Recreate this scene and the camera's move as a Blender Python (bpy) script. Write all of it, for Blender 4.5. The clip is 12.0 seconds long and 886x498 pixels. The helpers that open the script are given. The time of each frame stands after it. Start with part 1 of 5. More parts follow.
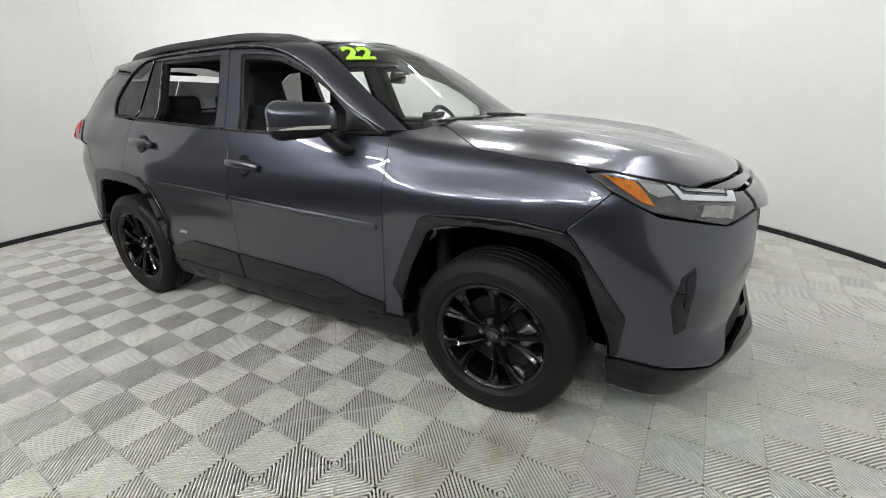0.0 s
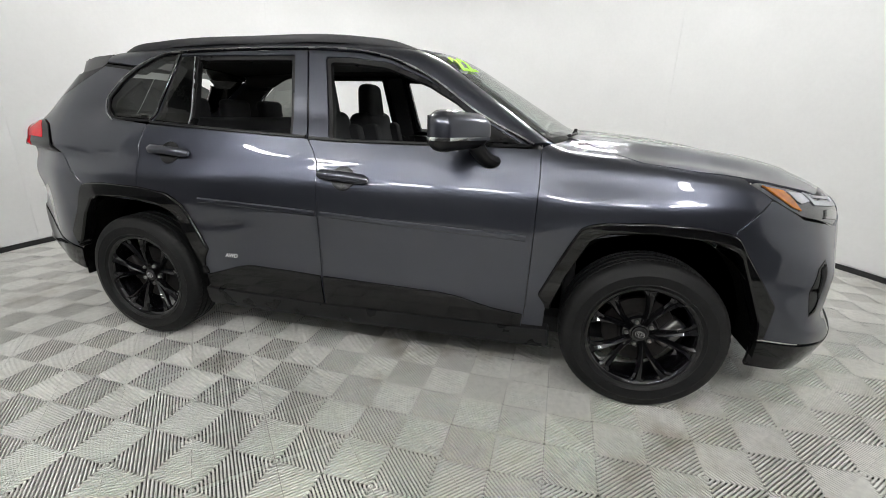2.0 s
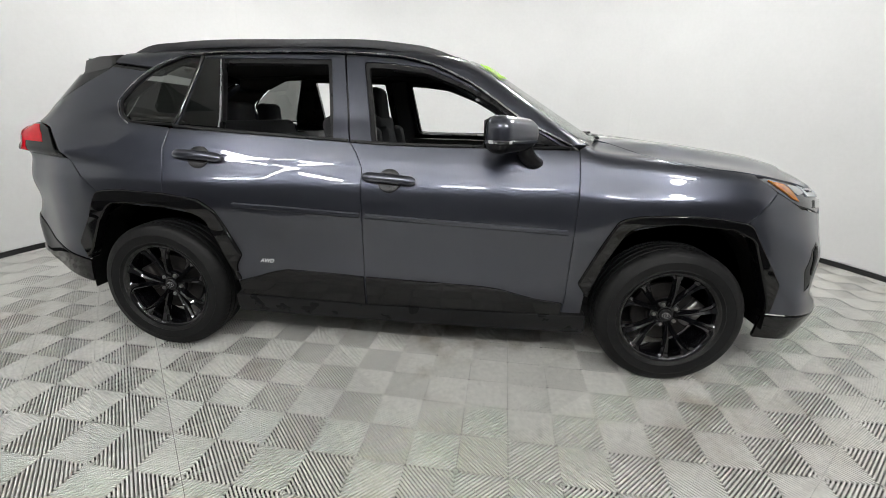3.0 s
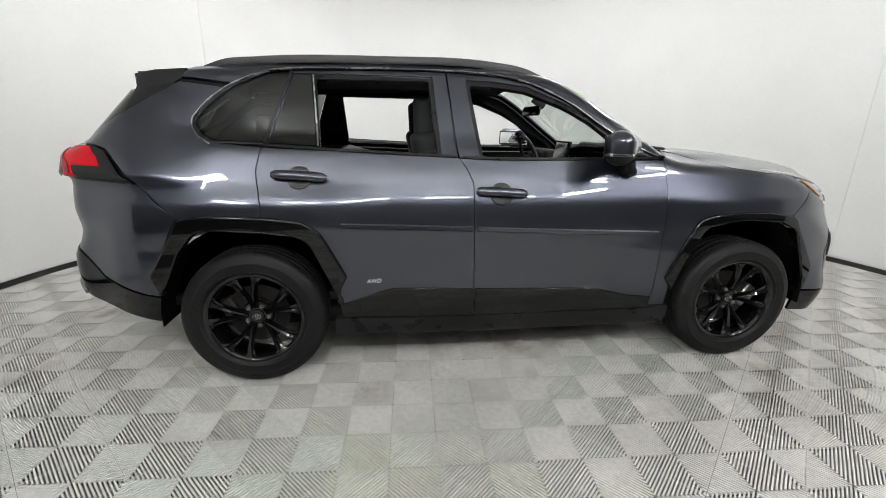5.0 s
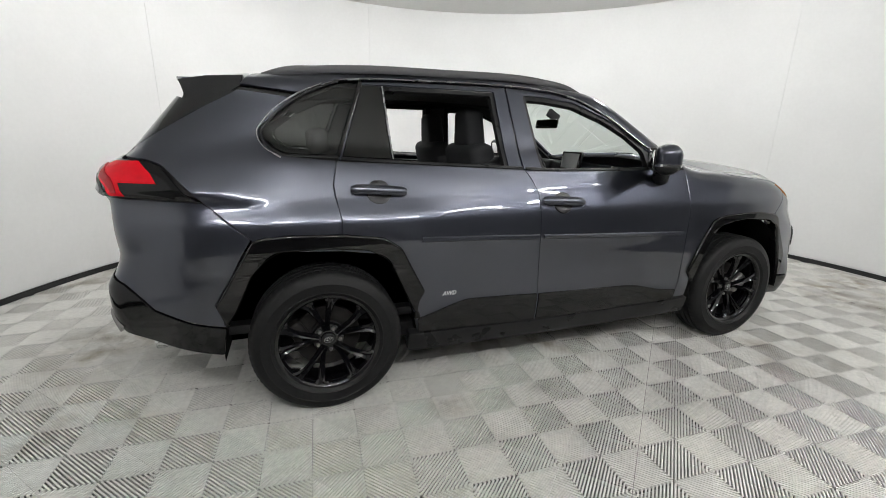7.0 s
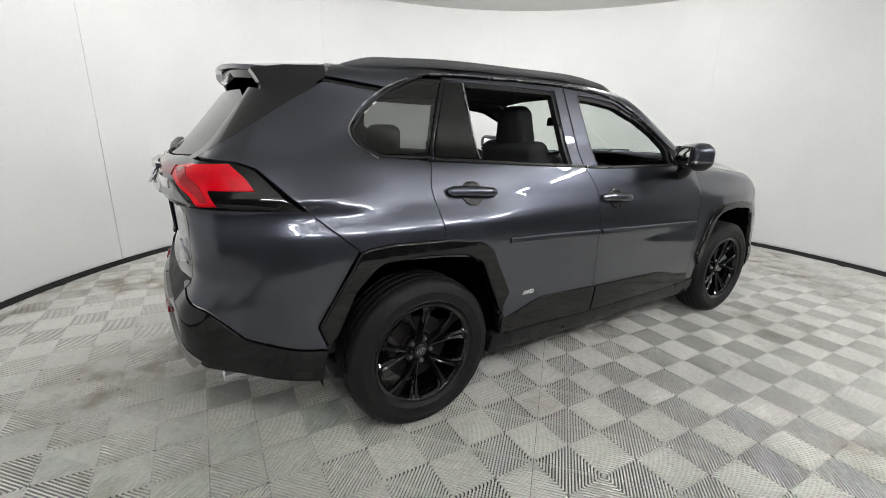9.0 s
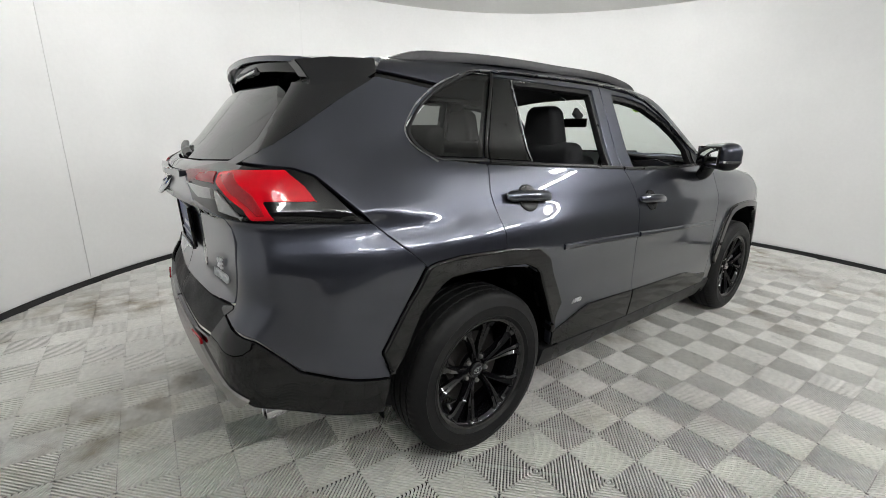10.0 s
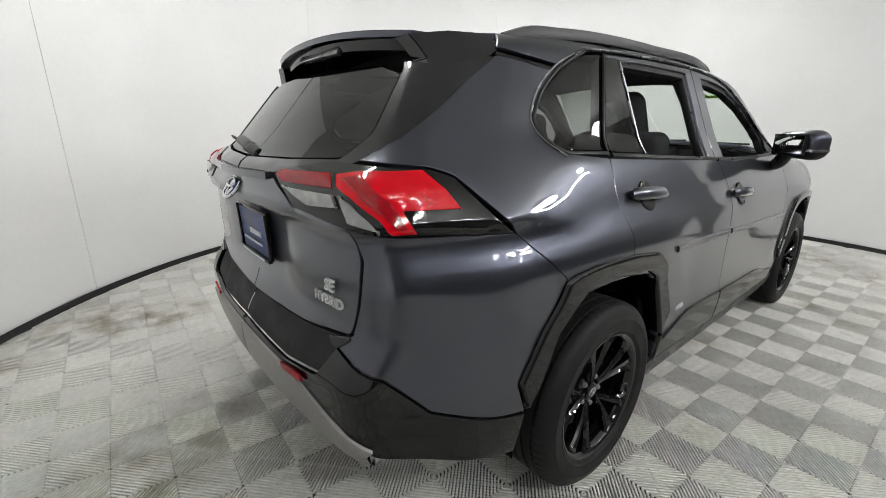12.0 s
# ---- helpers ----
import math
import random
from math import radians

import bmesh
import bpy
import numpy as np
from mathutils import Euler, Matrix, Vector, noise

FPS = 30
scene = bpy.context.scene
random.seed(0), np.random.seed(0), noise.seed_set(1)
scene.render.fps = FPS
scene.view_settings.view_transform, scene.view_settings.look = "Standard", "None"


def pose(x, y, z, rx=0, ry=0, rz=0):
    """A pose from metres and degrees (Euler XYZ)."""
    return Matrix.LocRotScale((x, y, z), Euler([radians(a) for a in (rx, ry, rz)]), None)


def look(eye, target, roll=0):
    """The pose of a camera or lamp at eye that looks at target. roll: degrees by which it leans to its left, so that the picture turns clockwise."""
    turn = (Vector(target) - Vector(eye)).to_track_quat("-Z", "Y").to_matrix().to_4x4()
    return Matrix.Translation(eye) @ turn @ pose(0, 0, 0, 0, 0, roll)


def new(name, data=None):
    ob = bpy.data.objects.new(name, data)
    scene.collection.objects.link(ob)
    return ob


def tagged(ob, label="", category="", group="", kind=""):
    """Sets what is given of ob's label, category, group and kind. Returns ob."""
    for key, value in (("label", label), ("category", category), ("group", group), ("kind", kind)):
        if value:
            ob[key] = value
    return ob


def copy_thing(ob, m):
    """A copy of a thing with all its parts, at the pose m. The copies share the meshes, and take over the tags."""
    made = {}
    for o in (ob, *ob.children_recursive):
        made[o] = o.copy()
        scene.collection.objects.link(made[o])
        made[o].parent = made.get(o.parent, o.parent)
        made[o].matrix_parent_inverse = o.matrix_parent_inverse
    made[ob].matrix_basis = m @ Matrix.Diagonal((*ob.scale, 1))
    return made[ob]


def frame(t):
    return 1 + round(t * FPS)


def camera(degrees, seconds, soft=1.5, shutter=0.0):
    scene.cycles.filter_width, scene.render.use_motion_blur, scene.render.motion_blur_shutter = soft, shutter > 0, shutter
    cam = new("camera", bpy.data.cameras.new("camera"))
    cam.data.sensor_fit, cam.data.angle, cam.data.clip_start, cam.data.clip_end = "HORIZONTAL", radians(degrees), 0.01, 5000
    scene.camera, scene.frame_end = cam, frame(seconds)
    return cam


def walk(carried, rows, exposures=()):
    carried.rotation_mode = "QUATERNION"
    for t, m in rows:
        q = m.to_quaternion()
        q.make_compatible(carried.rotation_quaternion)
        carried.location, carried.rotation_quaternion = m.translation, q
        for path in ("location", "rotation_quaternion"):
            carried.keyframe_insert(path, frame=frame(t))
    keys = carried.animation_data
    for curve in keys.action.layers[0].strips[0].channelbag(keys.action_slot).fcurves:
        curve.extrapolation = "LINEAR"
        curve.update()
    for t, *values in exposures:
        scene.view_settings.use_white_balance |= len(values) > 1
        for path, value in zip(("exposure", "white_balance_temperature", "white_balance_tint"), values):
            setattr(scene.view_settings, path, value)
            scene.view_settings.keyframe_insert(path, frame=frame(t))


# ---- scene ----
cam = camera(93.2, 12.0, soft=0.85)
PATH = [
    (0, (1.929, -2.31, 1.307), (1.005, -0.669, 0.634), -1.1),
    (0.5, (1.625, -2.455, 1.307), (0.814, -0.743, 0.665), -0.4),
    (1, (1.355, -2.565, 1.319), (0.66, -0.798, 0.691), 0.2),
    (1.5, (1.142, -2.701, 1.299), (0.579, -0.881, 0.69), 0.7),
    (2, (0.836, -2.722, 1.297), (0.417, -0.864, 0.685), 1.3),
    (2.5, (0.601, -2.772, 1.306), (0.303, -0.891, 0.695), 1.4),
    (3, (0.385, -2.901, 1.301), (0.208, -1.002, 0.699), 1.4),
    (5, (-0.63, -2.96, 1.321), (-0.397, -1.054, 0.761), 0.8),
    (5.5, (-0.845, -2.958, 1.328), (-0.505, -1.067, 0.773), 0.9),
    (6, (-1.06, -2.981, 1.333), (-0.61, -1.108, 0.797), 1.1),
    (6.5, (-1.267, -2.865, 1.341), (-0.723, -1.016, 0.806), 1.1),
    (7, (-1.439, -2.807, 1.333), (-0.802, -0.984, 0.813), 1.1),
    (9, (-2.2, -2.384, 1.344), (-1.171, -0.758, 0.801), 1.6),
    (9.5, (-2.333, -2.27, 1.346), (-1.223, -0.695, 0.811), 1.5),
    (10, (-2.44, -2.03, 1.32), (-1.261, -0.501, 0.799), 1.2),
    (10.5, (-2.533, -1.906, 1.314), (-1.312, -0.412, 0.79), 1.1),
    (11, (-2.658, -1.776, 1.3), (-1.405, -0.31, 0.772), 0.8),
    (11.5, (-2.682, -1.617, 1.309), (-1.423, -0.161, 0.768), 0.6),
    (12, (-2.659, -1.55, 1.311), (-1.423, -0.079, 0.754), 0.5),
]
walk(cam, [(t, look(eye, target, roll)) for t, eye, target, roll in PATH])

# ---- world and light: a closed round photo booth, lit by lamps added under its ceiling ----
world = bpy.data.worlds.new("world")
scene.world = world
world.use_nodes = True
world.node_tree.nodes["Background"].inputs[0].default_value = (0.9, 0.95, 1.0, 1)
world.node_tree.nodes["Background"].inputs[1].default_value = 0.05
TUBE_POWER, SPOT_POWER, HALL_POWER = 172.0, 50.0, 45.0
ROOM_X, ROOM_Y, ROOM_R, ROOM_H = 0.10, -0.20, 4.02, 3.12

# ---- materials ----
def material(name, colour, rough=0.5, metal=0.0, coat=0.0, coat_rough=0.03, grain=0.0, grain_size=40.0, stain=0.0, stain_size=2.0,
             bump_depth=0.0, bump_size=300.0, glow=0.0, glass=0.0, ior=1.5, rough_vary=0.0, each=0.0, island=0.0):
    """A procedural surface: colour varied at two scales, with relief and uneven gloss."""
    m = bpy.data.materials.new(name)
    m.use_nodes = True
    nodes, links = m.node_tree.nodes, m.node_tree.links
    b = nodes["Principled BSDF"]
    b.inputs["Roughness"].default_value = rough
    b.inputs["Metallic"].default_value = metal
    b.inputs["Coat Weight"].default_value = coat
    b.inputs["Coat Roughness"].default_value = coat_rough
    b.inputs["IOR"].default_value = ior
    b.inputs["Transmission Weight"].default_value = glass
    place = nodes.new("ShaderNodeTexCoord")

    def wave(size, detail=4.0):
        n = nodes.new("ShaderNodeTexNoise")
        n.inputs["Scale"].default_value, n.inputs["Detail"].default_value = size, detail
        links.new(place.outputs["Object"], n.inputs["Vector"])
        return n.outputs["Fac"]

    value = None
    for amount, size in ((grain, grain_size), (stain, stain_size)):
        if amount:
            r = nodes.new("ShaderNodeMapRange")
            r.inputs[1].default_value, r.inputs[2].default_value = 0.25, 0.75
            r.inputs[3].default_value, r.inputs[4].default_value = 1 - amount, 1 + amount * 0.6
            links.new(wave(size), r.inputs[0])
            value = times(nodes, links, value, r.outputs[0])
    if each or island:
        info = nodes.new("ShaderNodeObjectInfo" if each else "ShaderNodeNewGeometry")
        r = nodes.new("ShaderNodeMapRange")
        r.inputs[3].default_value, r.inputs[4].default_value = 1 - (each or island), 1 + (each or island)
        links.new(info.outputs["Random" if each else "Random Per Island"], r.inputs[0])
        value = times(nodes, links, value, r.outputs[0])
    if value is None:
        b.inputs["Base Color"].default_value = (*colour, 1)
    else:
        mix = nodes.new("ShaderNodeVectorMath")
        mix.operation = "SCALE"
        mix.inputs[0].default_value = colour
        links.new(value, mix.inputs["Scale"])
        links.new(mix.outputs[0], b.inputs["Base Color"])
    if rough_vary:
        r = nodes.new("ShaderNodeMapRange")
        r.inputs[1].default_value, r.inputs[2].default_value = 0.3, 0.7
        r.inputs[3].default_value, r.inputs[4].default_value = rough * (1 - rough_vary), min(1, rough * (1 + rough_vary))
        links.new(wave(9.0), r.inputs[0])
        links.new(r.outputs[0], b.inputs["Roughness"])
    if bump_depth:
        n = nodes.new("ShaderNodeBump")
        n.inputs["Distance"].default_value = bump_depth
        links.new(wave(bump_size, 2.0), n.inputs["Height"])
        links.new(n.outputs[0], b.inputs["Normal"])
    if glow:
        b.inputs["Emission Color"].default_value = (*colour, 1)
        b.inputs["Emission Strength"].default_value = glow
    return m


def times(nodes, links, a, b):
    if a is None:
        return b
    n = nodes.new("ShaderNodeMath")
    n.operation = "MULTIPLY"
    links.new(a, n.inputs[0]), links.new(b, n.inputs[1])
    return n.outputs[0]


def window_glass(name, colour):
    """A thin tinted pane: it lets light straight through and mirrors more at a flat angle."""
    m = bpy.data.materials.new(name)
    m.use_nodes = True
    nodes, links = m.node_tree.nodes, m.node_tree.links
    nodes.remove(nodes["Principled BSDF"])
    clear, gloss, mix, lw, power, scale = (nodes.new("ShaderNode" + k) for k in ("BsdfTransparent", "BsdfGlossy", "MixShader", "LayerWeight", "Math", "Math"))
    clear.inputs[0].default_value = (*colour, 1)
    gloss.inputs["Roughness"].default_value = 0.02
    lw.inputs["Blend"].default_value = 0.5
    power.operation, scale.operation = "POWER", "MULTIPLY_ADD"
    power.inputs[1].default_value = 5.0
    scale.inputs[1].default_value, scale.inputs[2].default_value = 0.92, 0.07
    links.new(lw.outputs["Facing"], power.inputs[0])
    links.new(power.outputs[0], scale.inputs[0])
    links.new(scale.outputs[0], mix.inputs[0])
    links.new(clear.outputs[0], mix.inputs[1])
    links.new(gloss.outputs[0], mix.inputs[2])
    links.new(mix.outputs[0], nodes["Material Output"].inputs[0])
    return m


PAINT = material("grey_metallic_paint", (0.063, 0.068, 0.089), 0.30, 0.9, 1.0, 0.008, grain=0.10, grain_size=1400, stain=0.04, stain_size=3)
PAINT.node_tree.nodes["Principled BSDF"].inputs["Coat IOR"].default_value = 1.55
GLOSS_BLACK = material("gloss_black_plastic", (0.003, 0.003, 0.0035), 0.05, 0.0, 0.0, 0.03, grain=0.2, grain_size=60, rough_vary=0.3)
DARK_GLOSS = material("dark_grey_gloss", (0.011, 0.011, 0.013), 0.08, 0.0, 0.3, 0.05, grain=0.2, grain_size=60, rough_vary=0.3)
MATT_BLACK = material("matt_black_plastic", (0.018, 0.018, 0.019), 0.55, grain=0.25, grain_size=90, bump_depth=0.0006, bump_size=600, rough_vary=0.2)
SATIN_BLACK = material("satin_black_plastic", (0.012, 0.012, 0.013), 0.32, grain=0.2, grain_size=70, rough_vary=0.3)
RUBBER = material("tyre_rubber", (0.009, 0.009, 0.0095), 0.55, grain=0.25, grain_size=55, stain=0.25, stain_size=9, bump_depth=0.0006, bump_size=350, rough_vary=0.15)
RIM = material("black_alloy", (0.004, 0.004, 0.005), 0.06, 0.0, 0.0, 0.05, grain=0.2, grain_size=50, rough_vary=0.3)
STEEL = material("machined_steel", (0.35, 0.34, 0.33), 0.35, 1.0, grain=0.25, grain_size=35, rough_vary=0.3)
CAST = material("cast_iron", (0.025, 0.023, 0.022), 0.6, 0.6, grain=0.3, grain_size=40)
TRIM_BRIGHT = material("satin_bright_trim", (0.36, 0.365, 0.38), 0.25, 1.0, grain=0.08, grain_size=20, rough_vary=0.4)
CHROME = material("chrome", (0.75, 0.76, 0.78), 0.08, 1.0, grain=0.04, grain_size=20, rough_vary=0.4)
SILVER = material("silver_painted_plastic", (0.30, 0.29, 0.28), 0.38, 0.5, grain=0.12, grain_size=80)
LINER = material("wheel_liner_felt", (0.010, 0.010, 0.010), 0.9, grain=0.3, grain_size=40, bump_depth=0.002, bump_size=150)
RED_LENS = material("red_lamp_lens", (0.66, 0.002, 0.012), 0.10, 0.0, 0.2, 0.02, grain=0.12, grain_size=25)
DARK_RED = material("dark_red_lamp_lens", (0.30, 0.003, 0.008), 0.10, 0.0, 0.2, 0.02, grain=0.2, grain_size=25)
RED_BAR = material("dotted_red_lens", (0.34, 0.002, 0.008), 0.12, 0.0, 0.2, 0.02, grain=0.35, grain_size=220)
CLEAR_LENS = material("ribbed_clear_lens", (0.30, 0.30, 0.30), 0.14, 0.5, 1.0, 0.02, grain=0.35, grain_size=30)
AMBER = material("amber_reflector", (0.50, 0.15, 0.012), 0.10, 0.0, 1.0, 0.02, grain=0.4, grain_size=28)
LAMP_CHROME = material("lamp_reflector", (0.62, 0.63, 0.66), 0.16, 1.0, grain=0.2, grain_size=20)
LAMP_DARK = material("lamp_housing_grey", (0.085, 0.087, 0.09), 0.2, 0.5, 0.8, 0.02, grain=0.3, grain_size=25)
LIGHT_GUIDE = material("frosted_light_guide", (0.55, 0.57, 0.62), 0.25, 0.0, 0.6, 0.03, grain=0.06, grain_size=30)
for dull, level in ((GLOSS_BLACK, 0.5), (SATIN_BLACK, 0.25), (MATT_BLACK, 0.2), (RUBBER, 0.25), (RIM, 0.6), (DARK_GLOSS, 0.5), (RED_LENS, 0.25), (DARK_RED, 0.25), (LINER, 0.1)):
    dull.node_tree.nodes["Principled BSDF"].inputs["Specular IOR Level"].default_value = level
CABIN_GLASS = window_glass("clear_window_glass", (0.80, 0.86, 0.82))
REAR_GLASS = window_glass("dark_rear_glass", (0.07, 0.072, 0.07))
RAIL = material("dark_grey_rail_paint", (0.040, 0.040, 0.044), 0.42, 0.2, grain=0.15, grain_size=60, rough_vary=0.2)
DARK_GLASS = window_glass("privacy_window_glass", (0.20, 0.21, 0.20))
SEAT_CLOTH = material("dark_seat_cloth", (0.030, 0.031, 0.034), 0.85, grain=0.3, grain_size=220, stain=0.15, stain_size=6, bump_depth=0.0015, bump_size=700)
TRIM_DARK = material("dark_cabin_plastic", (0.020, 0.020, 0.022), 0.6, grain=0.2, grain_size=160, bump_depth=0.0005, bump_size=500)
HEADLINER = material("dark_headliner_cloth", (0.022, 0.022, 0.023), 0.9, grain=0.2, grain_size=250, bump_depth=0.001, bump_size=600)
SCREEN = material("dark_screen_glass", (0.10, 0.11, 0.11), 0.12, 0.0, 0.5, 0.03, stain=0.15, stain_size=12)
STICKER = material("lime_window_paint", (0.50, 0.95, 0.02), 0.5, grain=0.12, grain_size=80)
PLATE_BLUE = material("blue_printed_plate", (0.05, 0.075, 0.20), 0.35, grain=0.25, grain_size=40, stain=0.3, stain_size=15)
PRINT_WHITE = material("white_print", (0.75, 0.77, 0.80), 0.5, grain=0.05, grain_size=50)
BADGE_SILVER = material("silver_badge", (0.62, 0.63, 0.65), 0.32, 0.3, grain=0.05, grain_size=60)
BADGE_BLUE = material("blue_badge_enamel", (0.05, 0.12, 0.35), 0.15, 0.2, 1.0)
WALL = material("white_wall_sheet", (0.80, 0.80, 0.80), 0.55, grain=0.02, grain_size=30, stain=0.05, stain_size=1.1, bump_depth=0.002, bump_size=3.0, rough_vary=0.2)
CEILING = material("ceiling_paint", (0.72, 0.72, 0.70), 0.7, grain=0.03, grain_size=30, stain=0.05, stain_size=1.0)
BASE_BLACK = material("black_base_strip", (0.015, 0.015, 0.016), 0.6, grain=0.3, grain_size=30)


def tile_material(name, each):
    """Grey plastic with scuffs and rust-brown stains that run on from tile to tile."""
    m = material(name, (0.74, 0.73, 0.695), 0.36)
    nodes, links = m.node_tree.nodes, m.node_tree.links
    b, geo = nodes["Principled BSDF"], nodes.new("ShaderNodeNewGeometry")

    def wave(size, lo, hi, out_lo, out_hi, detail=5.0):
        n, r = nodes.new("ShaderNodeTexNoise"), nodes.new("ShaderNodeMapRange")
        n.inputs["Scale"].default_value, n.inputs["Detail"].default_value = size, detail
        links.new(geo.outputs["Position"], n.inputs["Vector"])
        for k, v in enumerate((lo, hi, out_lo, out_hi)):
            r.inputs[k + 1].default_value = v
        links.new(n.outputs["Fac"], r.inputs[0])
        return r.outputs[0]

    value = times(nodes, links, wave(1.1, 0.3, 0.7, 0.86, 1.06), wave(40, 0.3, 0.7, 0.88, 1.06))
    if each:
        info, r = nodes.new("ShaderNodeObjectInfo"), nodes.new("ShaderNodeMapRange")
        r.inputs[3].default_value, r.inputs[4].default_value = 0.93, 1.04
        links.new(info.outputs["Random"], r.inputs[0])
        value = times(nodes, links, value, r.outputs[0])
    tint, scale = nodes.new("ShaderNodeMix"), nodes.new("ShaderNodeVectorMath")
    tint.data_type = "RGBA"
    tint.inputs["A"].default_value, tint.inputs["B"].default_value = (0.74, 0.73, 0.695, 1), (0.36, 0.32, 0.255, 1)
    links.new(times(nodes, links, wave(0.9, 0.52, 0.68, 0.0, 1.0, 2.0), wave(6.0, 0.42, 0.66, 0.0, 1.0)), tint.inputs["Factor"])
    scale.operation = "SCALE"
    links.new(tint.outputs["Result"], scale.inputs[0])
    links.new(value, scale.inputs["Scale"])
    links.new(scale.outputs[0], b.inputs["Base Color"])
    links.new(wave(7, 0.3, 0.7, 0.26, 0.46), b.inputs["Roughness"])
    return m


TILE, TILE_REST = tile_material("grey_floor_tile", True), tile_material("grey_floor_tile_field", False)
SLAB = material("dark_slab_under_tiles", (0.014, 0.014, 0.013), 0.8, grain=0.3, grain_size=20, stain=0.3, stain_size=2)
LAMP_GLOW = material("tube_glass", (0.985, 0.99, 0.975), 0.4, glow=TUBE_POWER)
SPOT_GLOW = material("round_lamp_glass", (1.0, 0.99, 0.98), 0.3, glow=SPOT_POWER)
# greys of the added, unseen hall: they set how dark the car's sides mirror
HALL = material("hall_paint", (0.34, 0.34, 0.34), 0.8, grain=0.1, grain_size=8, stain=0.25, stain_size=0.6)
HALL_GLOW = material("hall_lamp_glass", (0.985, 0.99, 0.975), 0.4, glow=HALL_POWER)
HALL_FLOOR = material("hall_concrete", (0.07, 0.07, 0.069), 0.6, grain=0.15, grain_size=12, stain=0.25, stain_size=0.8)
WHITE_METAL = material("white_lamp_housing", (0.7, 0.7, 0.69), 0.4, grain=0.05, grain_size=30)

# ---- car shape: one smooth closed form, negative inside, front at +x, symmetric in y ----
def curve(xs, ys):
    """A smooth curve through the given stations."""
    xs, ys = np.array(xs, float), np.array(ys, float)
    h, d = np.diff(xs), np.diff(ys) / np.diff(xs)
    m = np.r_[d[0], np.where(d[:-1] * d[1:] > 0, (d[:-1] * h[1:] + d[1:] * h[:-1]) / (h[:-1] + h[1:]), 0.0), d[-1]]

    def at(x):
        x = np.clip(x, xs[0], xs[-1])
        n = np.clip(np.searchsorted(xs, x) - 1, 0, len(h) - 1)
        t = (x - xs[n]) / h[n]
        return (ys[n] * (2 * t**3 - 3 * t**2 + 1) + ys[n + 1] * (3 * t**2 - 2 * t**3)
                + h[n] * (m[n] * (t**3 - 2 * t**2 + t) + m[n + 1] * (t**3 - t**2)))
    return at


def smax(a, b, k):
    h = np.clip(0.5 + 0.5 * (a - b) / k, 0, 1)
    return b * (1 - h) + a * h + k * h * (1 - h)


def bump(x, a, b, soft):
    """1 between a and b, 0 outside, with soft shoulders."""
    s = lambda t: np.clip(t, 0, 1) ** 2 * (3 - 2 * np.clip(t, 0, 1))
    return s((x - a) / soft + 0.5) * s((b - x) / soft + 0.5)


side_z = curve([0.10, 0.22, 0.32, 0.42, 0.55, 0.70, 0.84, 0.945, 0.96, 0.975, 1.03, 1.08, 1.14, 1.19, 1.26],
               [0.78, 0.850, 0.882, 0.898, 0.905, 0.904, 0.899, 0.8915, 0.8885, 0.883, 0.862, 0.842, 0.817, 0.795, 0.755])
side_x = curve([-2.40, -2.20, -2.00, -1.80, -1.60, -1.35, -0.90, 0.60, 1.10, 1.40, 1.65, 1.85, 2.05, 2.30],
               [-0.110, -0.046, -0.032, -0.018, -0.006, 0.0, 0.0, 0.0, 0.0, -0.006, -0.028, -0.066, -0.130, -0.24])
front_z = curve([0.15, 0.25, 0.35, 0.50, 0.70, 0.86, 0.95, 1.02, 1.08],
                [2.13, 2.22, 2.275, 2.295, 2.30, 2.295, 2.265, 2.19, 2.08])
rear_z = curve([0.15, 0.25, 0.35, 0.45, 0.60, 0.68, 0.74, 0.80, 0.88, 1.00, 1.08, 1.14, 1.19, 1.24],
               [-2.02, -2.12, -2.21, -2.28, -2.308, -2.30, -2.265, -2.243, -2.241, -2.243, -2.248, -2.266, -2.268, -2.21])
hood_x = curve([-2.3, -1.95, -1.40, 0.30, 0.70, 1.00, 1.25, 1.60, 1.90, 2.10, 2.22, 2.30],
               [1.225, 1.245, 1.31, 1.30, 1.248, 1.222, 1.205, 1.165, 1.113, 1.055, 1.0, 0.935])
roof_x = curve([-2.20, -1.90, -1.60, -1.10, -0.50, -0.10, 0.25, 0.60],
               [1.575, 1.612, 1.644, 1.676, 1.688, 1.676, 1.636, 1.55])
glass_x = curve([-2.30, -2.13, -1.90, -1.65, -1.40, -1.10, -0.60, 0.20, 0.80],
                [-0.190, -0.140, -0.090, -0.060, -0.036, -0.020, -0.002, -0.002, -0.004])


def side_width(x, z):
    w = side_z(z) + side_x(x)
    # haunches over the wheels and the hollow in the doors between them
    w = w + 0.016 * bump(x, -1.95, -0.80, 0.45) * bump(z, 0.78, 1.00, 0.14)
    w = w + 0.014 * bump(x, 0.95, 1.68, 0.40) * bump(z, 0.80, 0.99, 0.14)
    w = w - 0.006 * bump(x, -0.70, 0.75, 0.40) * bump(z, 0.52, 0.78, 0.12)
    w = w - 0.085 * bump(x, -3.0, -2.02, 0.42) * bump(z, -0.5, 1.13, 0.12)
    w = w - 0.030 * bump(x, -3.0, -2.06, 0.25) * bump(z, 0.36, 0.86, 0.14)
    w = w - 0.050 * bump(x, -3.0, -1.62, 0.40) * bump(z, 1.17, 2.0, 0.22)
    w = w + 0.055 * bump(x, 1.90, 3.0, 0.30) * bump(z, -0.4, 0.46, 0.34)
    return w


